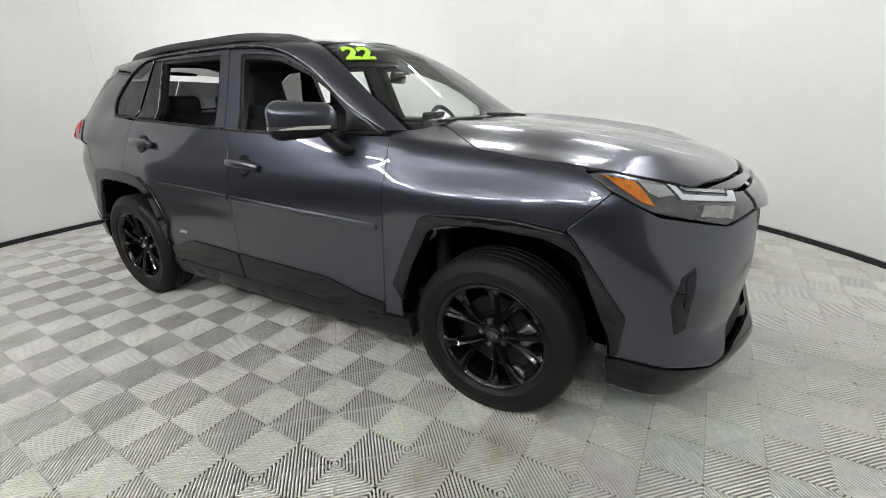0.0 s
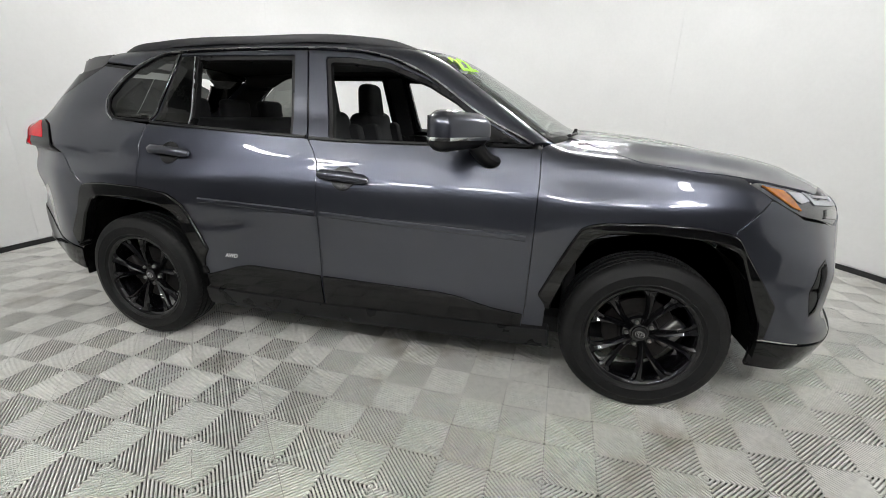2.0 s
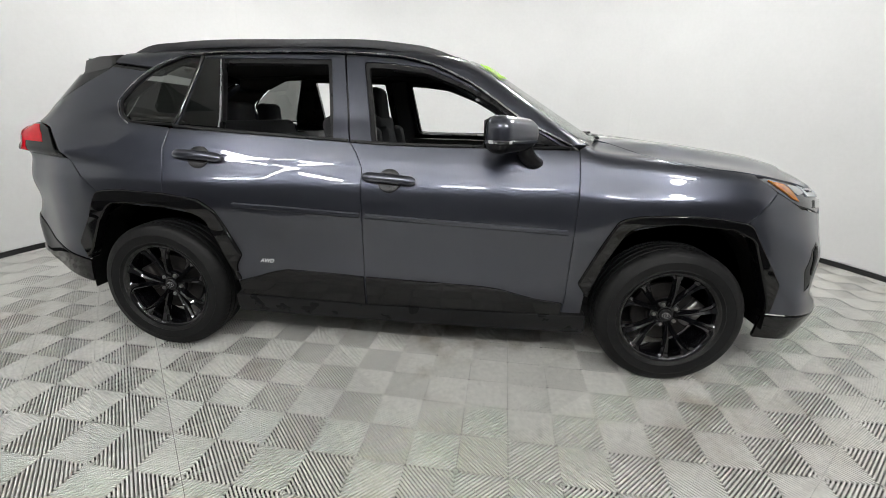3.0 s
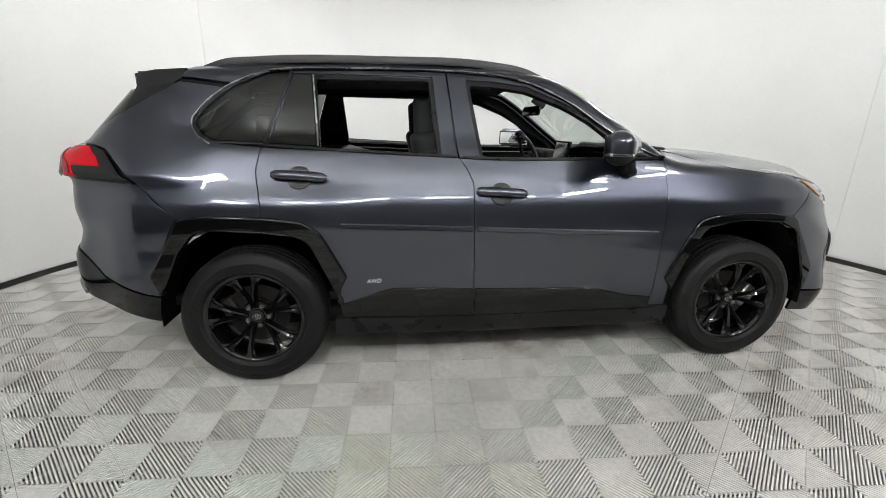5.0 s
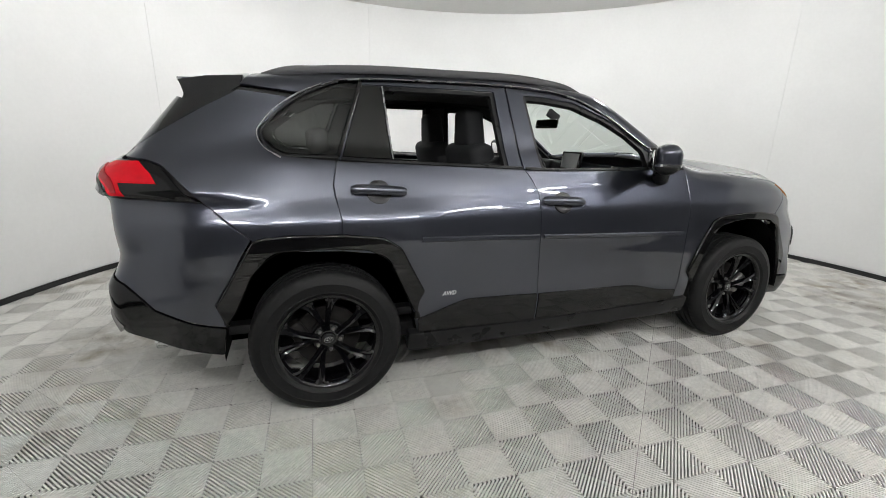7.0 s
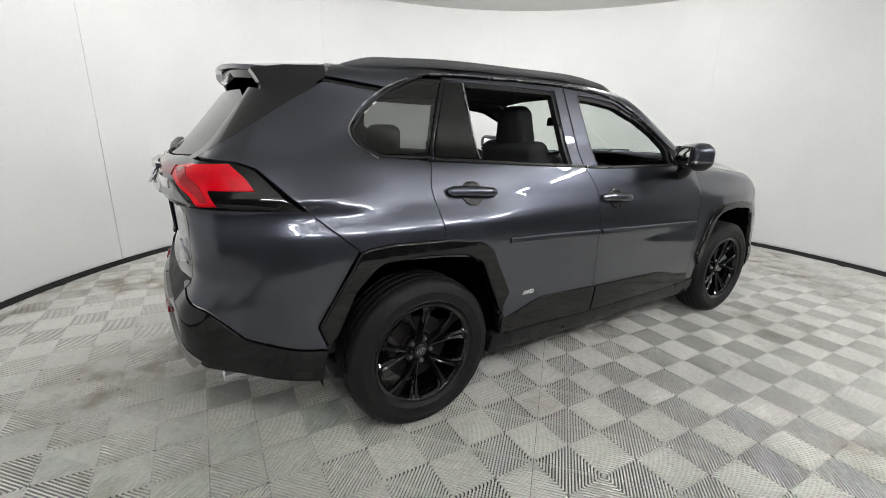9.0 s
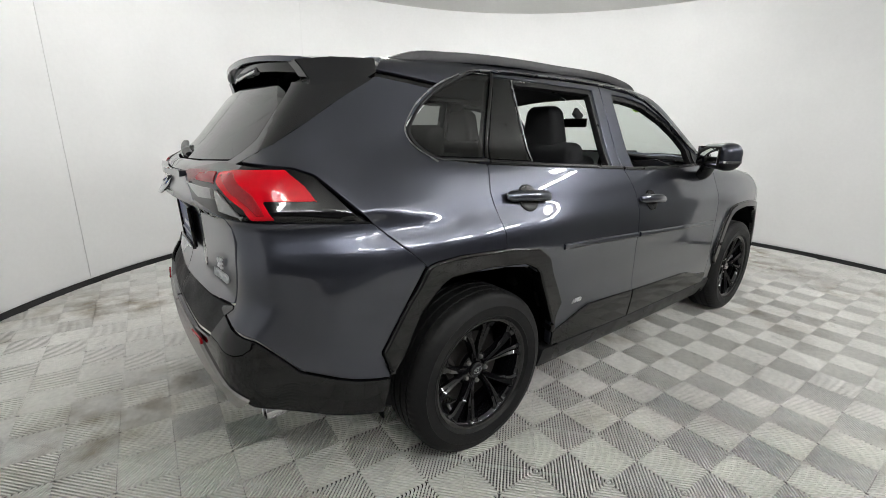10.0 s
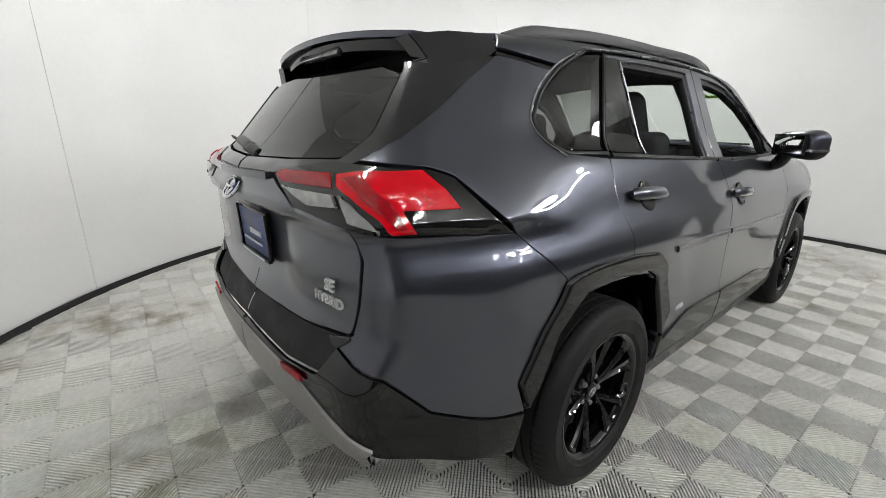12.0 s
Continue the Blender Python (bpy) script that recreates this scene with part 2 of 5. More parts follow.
def lower_body(x, s, z):
    f = (s - side_width(x, z)) * 0.97
    top = z - hood_x(x) + 0.095 * s * s + 0.03 * s * s * bump(x, 0.9, 3.0, 0.3) - 0.026 * bump(s, 0.40, 0.64, 0.18) * bump(x, 0.9, 1.95, 0.5)
    f = smax(f, top, 0.05)
    f = smax(f, x - front_z(z) + 0.34 * s * s + (0.10 + 0.36 * bump(z, 0.77, 2.0, 0.24)) * s**4 - 0.06 * bump(s, 0.25, 0.8, 0.3) * bump(z, 0.1, 0.44, 0.12), 0.08)
    f = smax(f, rear_z(z) - x + 0.10 * s * s, 0.08)
    f = smax(f, 0.335 + 0.22 * (-1.81 - x) - 0.8 * np.clip(x + 1.81, 0, 1) - z, 0.03)
    return smax(f, 0.19 - z, 0.05)


def cabin(x, s, z):
    f = (s - (0.790 - 0.36 * (z - 1.19) + glass_x(x) + 0.24 * np.clip(1.50 - z, 0, 1) * bump(x, -3.0, -1.66, 0.46))) * 0.94
    f = smax(f, (z - roof_x(x) + 0.16 * s * s) * 0.98, 0.05)
    f = smax(f, (z - 1.18 + 0.603 * (x - 1.07 + 0.35 * s * s)) / 1.168, 0.05)
    f = smax(f, (z - 1.20 - 1.20 * (x + 2.215 - 0.18 * s * s)) / 1.56, 0.07)
    return smax(f, 1.08 - z, 0.02)


def body(p):
    x, s, z = p[..., 0], np.abs(p[..., 1]), p[..., 2]
    return -smax(-lower_body(x, s, z), -cabin(x, s, z), 0.025 + 0.055 * bump(x, -2.20, -1.42, 0.30))


def body_normal(p):
    e = 0.004
    g = np.stack([body(p + e * d) - body(p - e * d) for d in np.eye(3)], -1)
    return g / (np.linalg.norm(g, axis=-1, keepdims=True) + 1e-9)


def cast(p, way, far=3.6):
    """From each p along way to the first meeting with the car's shape."""
    way = np.broadcast_to(np.asarray(way, float), p.shape)
    lo, hi = np.zeros(len(p)), np.zeros(len(p))
    going = np.ones(len(p), bool)
    for _ in range(70):
        k = np.nonzero(going)[0]
        if not len(k):
            break
        d = body(p[k] + way[k] * hi[k, None])
        lo[k] = np.where(d > 0, hi[k], lo[k])
        hi[k] = np.where(d > 0, hi[k] + np.maximum(0.75 * d, 0.003), hi[k])
        going[k] = (d > 0) & (hi[k] < far)
    found = hi < far
    for _ in range(16):
        mid = (lo + hi) / 2
        inside = body(p + way * mid[:, None]) < 0
        hi, lo = np.where(inside, mid, hi), np.where(inside, lo, mid)
    return p + way * hi[:, None], found


class Chart:
    """A flat drawing board beside the car, seen from azimuth (0: front, -90: right side) and height in degrees."""
    def __init__(self, azimuth, height=0.0):
        a, h = radians(azimuth), radians(height)
        self.out = np.array([math.cos(a) * math.cos(h), math.sin(a) * math.cos(h), math.sin(h)])
        self.u = np.array([-math.sin(a), math.cos(a), 0.0])
        self.v = np.cross(self.out, self.u)

    def drop(self, uv):
        """Drawing to car."""
        p = uv[:, :1] * self.u + uv[:, 1:] * self.v + self.out * 3.0
        return cast(p, -self.out)

    def flat(self, p):
        return np.stack([p @ self.u, p @ self.v], -1)


SIDE, TOP, FRONT, REAR = Chart(-90), Chart(-90, 90), Chart(0), Chart(180)
FRONT_CORNER, REAR_CORNER, NOSE = Chart(-45), Chart(-135), Chart(0, 40)
# ---- end of car shape ----

# ---- building helpers ----
from mathutils.geometry import delaunay_2d_cdt


def thing(name, label, category, at=(0, 0, 0), group="", kind=""):
    ob = new(name)
    ob.location = at
    ob.empty_display_size = 0.1
    return tagged(ob, label, category, group, kind)


def mesh_object(name, verts, faces, mat, parent=None, label="", smooth=True, normals=None):
    me = bpy.data.meshes.new(name)
    me.from_pydata([tuple(v) for v in verts], [], [tuple(f) for f in faces])
    me.materials.append(mat)
    me.polygons.foreach_set("use_smooth", [smooth] * len(me.polygons))
    me.update()
    if normals is not None:
        me.normals_split_custom_set_from_vertices([tuple(n) for n in normals])
    ob = new(name, me)
    if parent is not None:
        ob.parent = parent
        ob.matrix_parent_inverse = Matrix.Translation(-top_place(parent))
    return tagged(ob, label)


def top_place(ob):
    """Where a parent stands; nothing here is turned before its parts are joined to it."""
    p = Vector(ob.location)
    while ob.parent:
        ob = ob.parent
        p = p + Vector(ob.location) if ob.type == "EMPTY" else p
    return p


def part(name, bm, mat, parent, label="", smooth=False, angle=35):
    """Links a bmesh as one mesh object under a thing or a part; edges sharper than angle stay sharp."""
    me = bpy.data.meshes.new(name)
    bmesh.ops.recalc_face_normals(bm, faces=bm.faces)
    for f in bm.faces:
        f.smooth = True
    for e in bm.edges:
        e.smooth = not (len(e.link_faces) != 2 or e.calc_face_angle(0) > radians(angle))
    bm.to_mesh(me)
    bm.free()
    me.materials.append(mat)
    ob = new(name, me)
    if parent is not None:
        ob.parent = parent
        ob.matrix_parent_inverse = Matrix.Translation(-top_place(parent))
    return tagged(ob, label)


def box(size, at=(0, 0, 0), turn=(0, 0, 0), bevel=0.0, segments=2, bm=None, taper=None):
    """A bevelled box; taper scales its top face in x and y."""
    own = bmesh.new()
    bmesh.ops.create_cube(own, size=1)
    for v in own.verts:
        if taper and v.co.z > 0:
            v.co.x *= taper[0]
            v.co.y *= taper[1]
        v.co = Vector((v.co.x * size[0], v.co.y * size[1], v.co.z * size[2]))
    if bevel:
        bmesh.ops.bevel(own, geom=own.edges[:], offset=bevel, segments=segments, profile=0.5, affect="EDGES")
    own.transform(pose(*at, *turn))
    return merge(bm, own)


def merge(bm, own):
    if bm is None:
        return own
    me = bpy.data.meshes.new("join")
    own.to_mesh(me)
    own.free()
    bm.from_mesh(me)
    bpy.data.meshes.remove(me)
    return bm


def lathe(profile, n=64, axis="y", at=(0, 0, 0), closed=False, bm=None):
    """A profile of (radius, along) turned round an axis."""
    own = bmesh.new()
    rings = []
    for r, a in profile:
        ring = []
        for k in range(n):
            c, s = r * math.cos(2 * math.pi * k / n), r * math.sin(2 * math.pi * k / n)
            co = {"y": (c, a, s), "z": (c, s, a), "x": (a, c, s)}[axis]
            ring.append(own.verts.new(co))
        rings.append(ring)
    pairs = list(zip(rings, rings[1:])) + ([(rings[-1], rings[0])] if closed else [])
    for a, b in pairs:
        for k in range(n):
            own.faces.new((a[k], a[(k + 1) % n], b[(k + 1) % n], b[k]))
    if not closed:
        for ring, r in ((rings[0], profile[0][0]), (rings[-1], profile[-1][0])):
            if r > 1e-4:
                own.faces.new(ring)
    bmesh.ops.remove_doubles(own, verts=own.verts, dist=1e-6)
    own.transform(Matrix.Translation(at))
    return merge(bm, own)


def sweep(path, section, up=(0, 0, 1), closed=False, bm=None, scale=None):
    """A section of (across, above) points swept along a path of points; up may be one way or one for each point."""
    own = bmesh.new()
    path = [Vector(p) for p in path]
    rings = []
    for n, p in enumerate(path):
        ahead = path[(n + 1) % len(path)] if n + 1 < len(path) or closed else p
        behind = path[n - 1] if n or closed else p
        t = (ahead - behind).normalized()
        top = Vector(up[n] if hasattr(up[0], "__len__") else up)
        side = t.cross(top).normalized()
        top = side.cross(t).normalized()
        k = scale[n] if scale else 1.0
        rings.append([own.verts.new(p + side * a * k + top * b * k) for a, b in section])
    m = len(section)
    for a, b in list(zip(rings, rings[1:])) + ([(rings[-1], rings[0])] if closed else []):
        for k in range(m):
            own.faces.new((a[k], a[(k + 1) % m], b[(k + 1) % m], b[k]))
    if not closed:
        own.faces.new(rings[0][::-1])
        own.faces.new(rings[-1])
    return merge(bm, own)


def round_section(rx, ry, n=10):
    return [(rx * math.cos(2 * math.pi * k / n), ry * math.sin(2 * math.pi * k / n)) for k in range(n)]


def arc_path(points, res=0.03):
    """A smooth path through a few points."""
    pts = np.array(points, float)
    d = np.r_[0, np.cumsum(np.linalg.norm(np.diff(pts, axis=0), axis=1))]
    t = np.linspace(0, d[-1], max(2, int(d[-1] / res) + 1))
    return np.stack([curve(d, pts[:, k])(t) for k in range(3)], -1)


# places on the car's skin: by side view (x, z), by plan (x, y), by rear or front view (y, z); minus y is its right side
def on(chart, pairs):
    p, found = chart.drop(np.array(pairs, float))
    return p


def S(*pairs):
    return on(SIDE, pairs)


def FC(*pairs):
    return on(FRONT_CORNER, pairs)


def RC(*pairs):
    return on(REAR_CORNER, pairs)


def SL(*pairs):
    """A line in side view, cut fine, so that neighbours drawn on other boards share it."""
    pts = np.array(pairs, float)
    fine = [a + (b - a) * t / 4 for a, b in zip(pts, pts[1:]) for t in range(4)] + [pts[-1]]
    return on(SIDE, fine)


def T(*pairs):
    return on(TOP, pairs)


def F(*pairs):
    return on(FRONT, pairs)


def R(*pairs):
    return on(REAR, [(-y, z) for y, z in pairs])


def rounded(uv, radius, res):
    """A closed outline with its corners rounded, cut into short steps."""
    n, out = len(uv), []
    for k in range(n):
        a, b, c = uv[k - 1], uv[k], uv[(k + 1) % n]
        p, q = a - b, c - b
        lp, lq = np.linalg.norm(p), np.linalg.norm(q)
        r = radius[k] if hasattr(radius, "__len__") else radius
        r = min(r, 0.45 * lp, 0.45 * lq)
        if r < 1e-4:
            out.append(b)
            continue
        s, e = b + p / lp * r, b + q / lq * r
        for t in np.linspace(0, 1, 6):
            out.append((1 - t) ** 2 * s + 2 * t * (1 - t) * b + t * t * e)
    out, steps = np.array(out), []
    for a, b in zip(out, np.roll(out, -1, axis=0)):
        m = max(1, int(np.ceil(np.linalg.norm(b - a) / res)))
        steps += [a + (b - a) * t / m for t in range(m)]
    steps = np.array(steps)
    keep = np.linalg.norm(steps - np.roll(steps, 1, axis=0), axis=1) > 1e-4
    return steps[keep]


def area(uv):
    x, y = uv[:, 0], uv[:, 1]
    return 0.5 * np.sum(x * np.roll(y, -1) - y * np.roll(x, -1))


def within_outline(q, uv):
    a, b = uv, np.roll(uv, -1, axis=0)
    x, y = q[:, :1], q[:, 1:]
    cross = ((a[:, 1] > y) != (b[:, 1] > y)) & (x < (b[:, 0] - a[:, 0]) * (y - a[:, 1]) / (b[:, 1] - a[:, 1] + 1e-12) + a[:, 0])
    return cross.sum(1) % 2 == 1


def shrink(uv, gap):
    """Moves a closed, counter-clockwise outline inwards."""
    t = np.roll(uv, -1, axis=0) - np.roll(uv, 1, axis=0)
    t /= np.linalg.norm(t, axis=1, keepdims=True) + 1e-12
    return uv + gap * np.stack([-t[:, 1], t[:, 0]], -1)


def panel(name, outline, chart, mat, parent, label="", holes=(), offset=0.0, thick=0.014, gap=0.0012, radius=0.012, res=0.03,
          edge=0.0018, mirror="copy", relief=None, hole_radius=0.02):
    """A sheet of the car's skin inside an outline, with turned-in edges. mirror: copy (a second part on the other side), join (both
    halves are one sheet) or none. relief(p): how far the sheet stands off the skin, besides offset."""
    loops, uv = [], rounded(chart.flat(np.asarray(outline)), radius, res)
    uv = uv if area(uv) > 0 else uv[::-1]
    loops.append(shrink(uv, gap + edge))
    for hole in holes:
        h = rounded(chart.flat(np.asarray(hole)), hole_radius, res)
        h = h if area(h) < 0 else h[::-1]
        loops.append(shrink(h, edge))
    lo, hi = loops[0].min(0), loops[0].max(0)
    gx, gy = np.meshgrid(np.arange(lo[0], hi[0], res), np.arange(lo[1], hi[1], res * 0.87))
    gx[1::2] += res / 2
    grid = np.stack([gx.ravel(), gy.ravel()], -1)
    ok = within_outline(grid, loops[0])
    for h in loops[1:]:
        ok &= ~within_outline(grid, h)
    grid = grid[ok]
    rim = np.concatenate(loops)
    if len(grid):
        near = np.array([np.min(np.sum((rim - g) ** 2, 1)) for g in grid])
        grid = grid[near > (0.45 * res) ** 2]
    pts, edges, base = np.concatenate([rim, grid]), [], 0
    for l in loops:
        edges += [(base + k, base + (k + 1) % len(l)) for k in range(len(l))]
        base += len(l)
    co, _, faces, _, _, _ = delaunay_2d_cdt([Vector(p) for p in pts], edges, [], 0, 1e-6)
    co = np.array([tuple(c) for c in co])
    faces = np.array([f for f in faces if len(f) == 3])
    mid = co[faces].mean(1)
    ok = within_outline(mid, loops[0])
    for h in loops[1:]:
        ok &= ~within_outline(mid, h)
    faces = faces[ok]
    p, _ = chart.drop(co)
    nrm = body_normal(p)
    p = p + nrm * offset
    if relief is not None:
        p = p + nrm * np.asarray(relief(p))[:, None]
        fn = np.cross(p[faces[:, 1]] - p[faces[:, 0]], p[faces[:, 2]] - p[faces[:, 0]])
        nrm2 = np.zeros_like(p)
        for k in range(3):
            np.add.at(nrm2, faces[:, k], fn)
        nrm2 /= np.linalg.norm(nrm2, axis=1, keepdims=True) + 1e-12
        nrm = nrm2 * np.sign((nrm2 * nrm).sum(1, keepdims=True) + 1e-9)
    used = {}
    for f in faces:
        for k in range(3):
            a, b = int(f[k]), int(f[(k + 1) % 3])
            used[(a, b)] = used.get((a, b), 0) + 1
    border = [e for e in used if (e[1], e[0]) not in used]
    if mirror == "join":
        border = [e for e in border if abs(p[e[0], 1]) > 0.004 or abs(p[e[1], 1]) > 0.004]
    verts, norms, all_faces = list(p), list(nrm), [tuple(int(k) for k in f) for f in faces]
    outs = {}
    for a, b in border:
        t = p[b] - p[a]
        o = np.cross(t, nrm[a])
        o /= np.linalg.norm(o) + 1e-12
        outs[a] = outs.get(a, 0) + o
        outs[b] = outs.get(b, 0) + o
    ring1, ring2 = {}, {}
    for a, o in outs.items():
        o = o / (np.linalg.norm(o) + 1e-12)
        ring1[a] = len(verts)
        verts.append(p[a] + o * edge - nrm[a] * edge)
        n1 = o + 0.35 * nrm[a]
        norms.append(n1 / np.linalg.norm(n1))
        ring2[a] = len(verts)
        verts.append(p[a] + o * edge - nrm[a] * (edge + thick))
        norms.append(o)
    for a, b in border:
        all_faces += [(b, a, ring1[a], ring1[b]), (ring1[b], ring1[a], ring2[a], ring2[b])]
    verts, norms = np.array(verts), np.array(norms)
    flip = np.array([1, -1, 1])
    m = len(verts)
    mfaces = [tuple(reversed(f)) for f in all_faces]
    if mirror == "join":
        made = mesh_object(name, np.r_[verts, verts * flip], all_faces + [tuple(k + m for k in f) for f in mfaces], mat, parent, label, normals=np.r_[norms, norms * flip])
    else:
        right, left = parent if isinstance(parent, tuple) else (parent, parent)
        made = mesh_object(name, verts, all_faces, mat, right, label, normals=norms)
        if mirror == "copy":
            made = (made, mesh_object(name, verts * flip, mfaces, mat, left, label, normals=norms * flip))
    return made


def strip(name, points, width, height, mat, parent, label="", offset=0.0, res=0.03, both=True, across=0.0):
    """A moulding that follows the skin through a few points of it."""
    path = arc_path(points, res)
    path, nrm = snap(path)
    path = path + nrm * offset
    w, h = width / 2, height
    section = [(-w, -0.004), (-w, h * 0.6), (-w * 0.6, h), (w * 0.6, h), (w, h * 0.6), (w, -0.004)]
    right, left = parent if isinstance(parent, tuple) else (parent, parent)
    made = part(name, sweep(path, section, [tuple(n) for n in nrm]), mat, right, label)
    if both:
        flip = np.array([1, -1, 1])
        part(name, sweep(path * flip, section, [tuple(n) for n in nrm * flip]), mat, left, label)
    return made


def pair(name, make, mat, parent, label=""):
    """A part on the right side, from make(), and its mirror image on the left."""
    right, left = parent if isinstance(parent, tuple) else (parent, parent)
    bm = make()
    a = part(name, bm, mat, right, label)
    bm = make()
    bm.transform(Matrix.Diagonal((1, -1, 1, 1)))
    bmesh.ops.reverse_faces(bm, faces=bm.faces)
    return a, part(name, bm, mat, left, label)


def snap(p):
    """Moves points onto the skin along its normal."""
    for _ in range(6):
        p = p - body_normal(p) * body(p)[:, None]
    return p, body_normal(p)

# ---- the booth ----
def ring_wall(name, r, thick, z0, z1, a0, a1, mat, steps, parent=None, label=""):
    """A curved sheet of wall between two angles in degrees."""
    own = bmesh.new()
    cols = []
    for k in range(steps + 1):
        a = radians(a0 + (a1 - a0) * k / steps)
        cols.append([own.verts.new((ROOM_X + q * math.cos(a), ROOM_Y + q * math.sin(a), z)) for q, z in ((r, z0), (r, z1), (r + thick, z1), (r + thick, z0))])
    for a, b in zip(cols, cols[1:]):
        for k in range(4):
            own.faces.new((a[k], b[k], b[(k + 1) % 4], a[(k + 1) % 4]))
    if a1 - a0 < 359:
        own.faces.new(cols[0])
        own.faces.new(cols[-1][::-1])
    else:
        bmesh.ops.remove_doubles(own, verts=own.verts, dist=1e-4)
    return part(name, own, mat, parent, label)


def disc(name, r, z0, z1, mat):
    return part(name, lathe([(r, z0), (r, z1)], 96, "z", (ROOM_X, ROOM_Y, 0)), mat, None)


floor = tagged(disc("floor", ROOM_R + 0.35, -0.12, -0.017, SLAB), "dark slab under grey ribbed plastic floor tiles", "floor", kind="structure")
ceiling = tagged(disc("ceiling", ROOM_R + 0.2, ROOM_H, ROOM_H + 0.1, CEILING), "round grey ceiling of the white photo booth", "ceiling", kind="structure")
WALL_A, WALL_B = -29.0, 209.0
wall = tagged(ring_wall("wall_round", ROOM_R + 0.006, 0.10, -0.017, ROOM_H, WALL_A, WALL_B, WALL, 140), "curved white wall sheet around the round photo booth", "wall", kind="structure")
SEAMS = [WALL_A, 14.5, 57, 96, 135.5, 173.8, WALL_B]
for n, (a, b) in enumerate(zip(SEAMS, SEAMS[1:])):
    # the last sheet is made of two, one above the other
    for z0, z1 in ((0.05, 1.528), (1.532, ROOM_H - 0.004)) if n == 5 else ((0.05, ROOM_H - 0.004),):
        ring_wall("wall_panel", ROOM_R - 0.0025 * (n % 2), 0.004, z0, z1, a + 0.02, b - 0.02, WALL, 24, wall)
base = tagged(ring_wall("baseboard", ROOM_R - 0.016, 0.011, -0.010, 0.046, WALL_A, WALL_B, BASE_BLACK, 140), "thin black strip along the foot of the wall", "baseboard", kind="structure")

# unseen hall added on the open side of the booth, dark in the car's reflections
hall = tagged(part("wall_hall", box((12.4, 0.15, 4.6), (ROOM_X, -9.2, 2.2)), HALL, None), "unseen plain grey hall wall, added to close the open side", "wall", kind="structure")
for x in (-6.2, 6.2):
    tagged(part("wall_hall", box((0.15, 9.2, 4.6), (ROOM_X + x, -4.6, 2.2)), HALL, None), "unseen plain grey hall wall, added to close the open side", "wall", kind="structure")
    tagged(part("wall_hall", box((2.06, 0.15, 4.6), (ROOM_X + x * 0.834, -0.2, 2.2)), HALL, None), "unseen plain grey hall wall, added to close the open side", "wall", kind="structure")
tagged(part("ceiling_hall", box((12.4, 9.2, 0.1), (ROOM_X, -4.6, 4.5)), HALL, None), "unseen plain grey hall ceiling, added to close the open side", "ceiling", kind="structure")
tagged(part("floor_hall", box((12.4, 9.2, 0.08), (ROOM_X, -4.6, -0.17)), HALL_FLOOR, None), "unseen dark grey hall floor, added for the car's reflections", "floor", kind="structure")

# tube lamps added under the ceiling, and round lamps at its rim
def ceiling_tube(x, y, turn, length, width, z, glass, name, label, group, wires=False):
    """A lamp with its housing; with wires it hangs below the ceiling and lights it too."""
    ob = thing(name, label, "ceiling light", (x, y, z), group)
    ob.rotation_euler[2] = turn
    pieces = [("housing", box((length + 0.04, width * (0.5 if wires else 1.0) + (0.0 if wires else 0.02), 0.05), (0, 0, -0.026), bevel=0.006), WHITE_METAL), ("tube", box((length, width, 0.03), (0, 0, -0.067), bevel=0.010, segments=3), glass)]
    for s in (-1, 1) if wires else ():
        pieces.append(("wire", box((0.004, 0.004, ROOM_H - z + 0.01), (s * length * 0.4, 0, (ROOM_H - z) / 2)), WHITE_METAL))
    for piece_name, bm, mat in pieces:
        piece = part(piece_name, bm, mat, ob)
        piece.matrix_parent_inverse = Matrix()
    return ob


def ring_pose(angle, r, z):
    a = radians(angle)
    return Matrix.Translation((ROOM_X + r * math.cos(a), ROOM_Y + r * math.sin(a), z)) @ Matrix.Rotation(a + math.pi / 2, 4, "Z")


# added light: five close under the ceiling behind the car, seven hung lower at the open side
first = ceiling_tube(ROOM_X, ROOM_Y + 2.25, 0, 0.55, 0.05, ROOM_H, LAMP_GLOW, "tube_lamp", "short white tube lamp added under the booth ceiling to light the walls", "tube lamps of the booth")
for angle in (18, 54, 126, 156):
    copy_thing(first, ring_pose(angle, 2.45, ROOM_H))
# unseen lamps, added to brighten the near floor and the ceiling above them
hung = ceiling_tube(ROOM_X, ROOM_Y - 3.8, 0, 0.55, 0.05, 2.82, LAMP_GLOW, "hanging_tube_lamp", "unseen white tube lamp on two wires, added to light floor and ceiling", "hanging tube lamps", True)
for k in (0, 1, 2, 4, 5, 6):
    copy_thing(hung, ring_pose(228 + 14 * k, 3.8, 2.82))
# short lamps of the hall, before the booth, in two rows
far_tube = ceiling_tube(-3.4, -5.6, 0.3, 0.6, 0.10, 4.45, HALL_GLOW, "hall_lamp", "short white tube lamp under the hall ceiling", "tube lamps of the hall")
for k in range(1, 6):
    copy_thing(far_tube, Matrix.Translation((-3.4 + 3.0 * (k % 3) + 0.6 * (k // 3), -5.6 - 1.7 * (k // 3), 4.45)) @ Matrix.Rotation(0.3 + 0.5 * (k % 3), 4, "Z"))


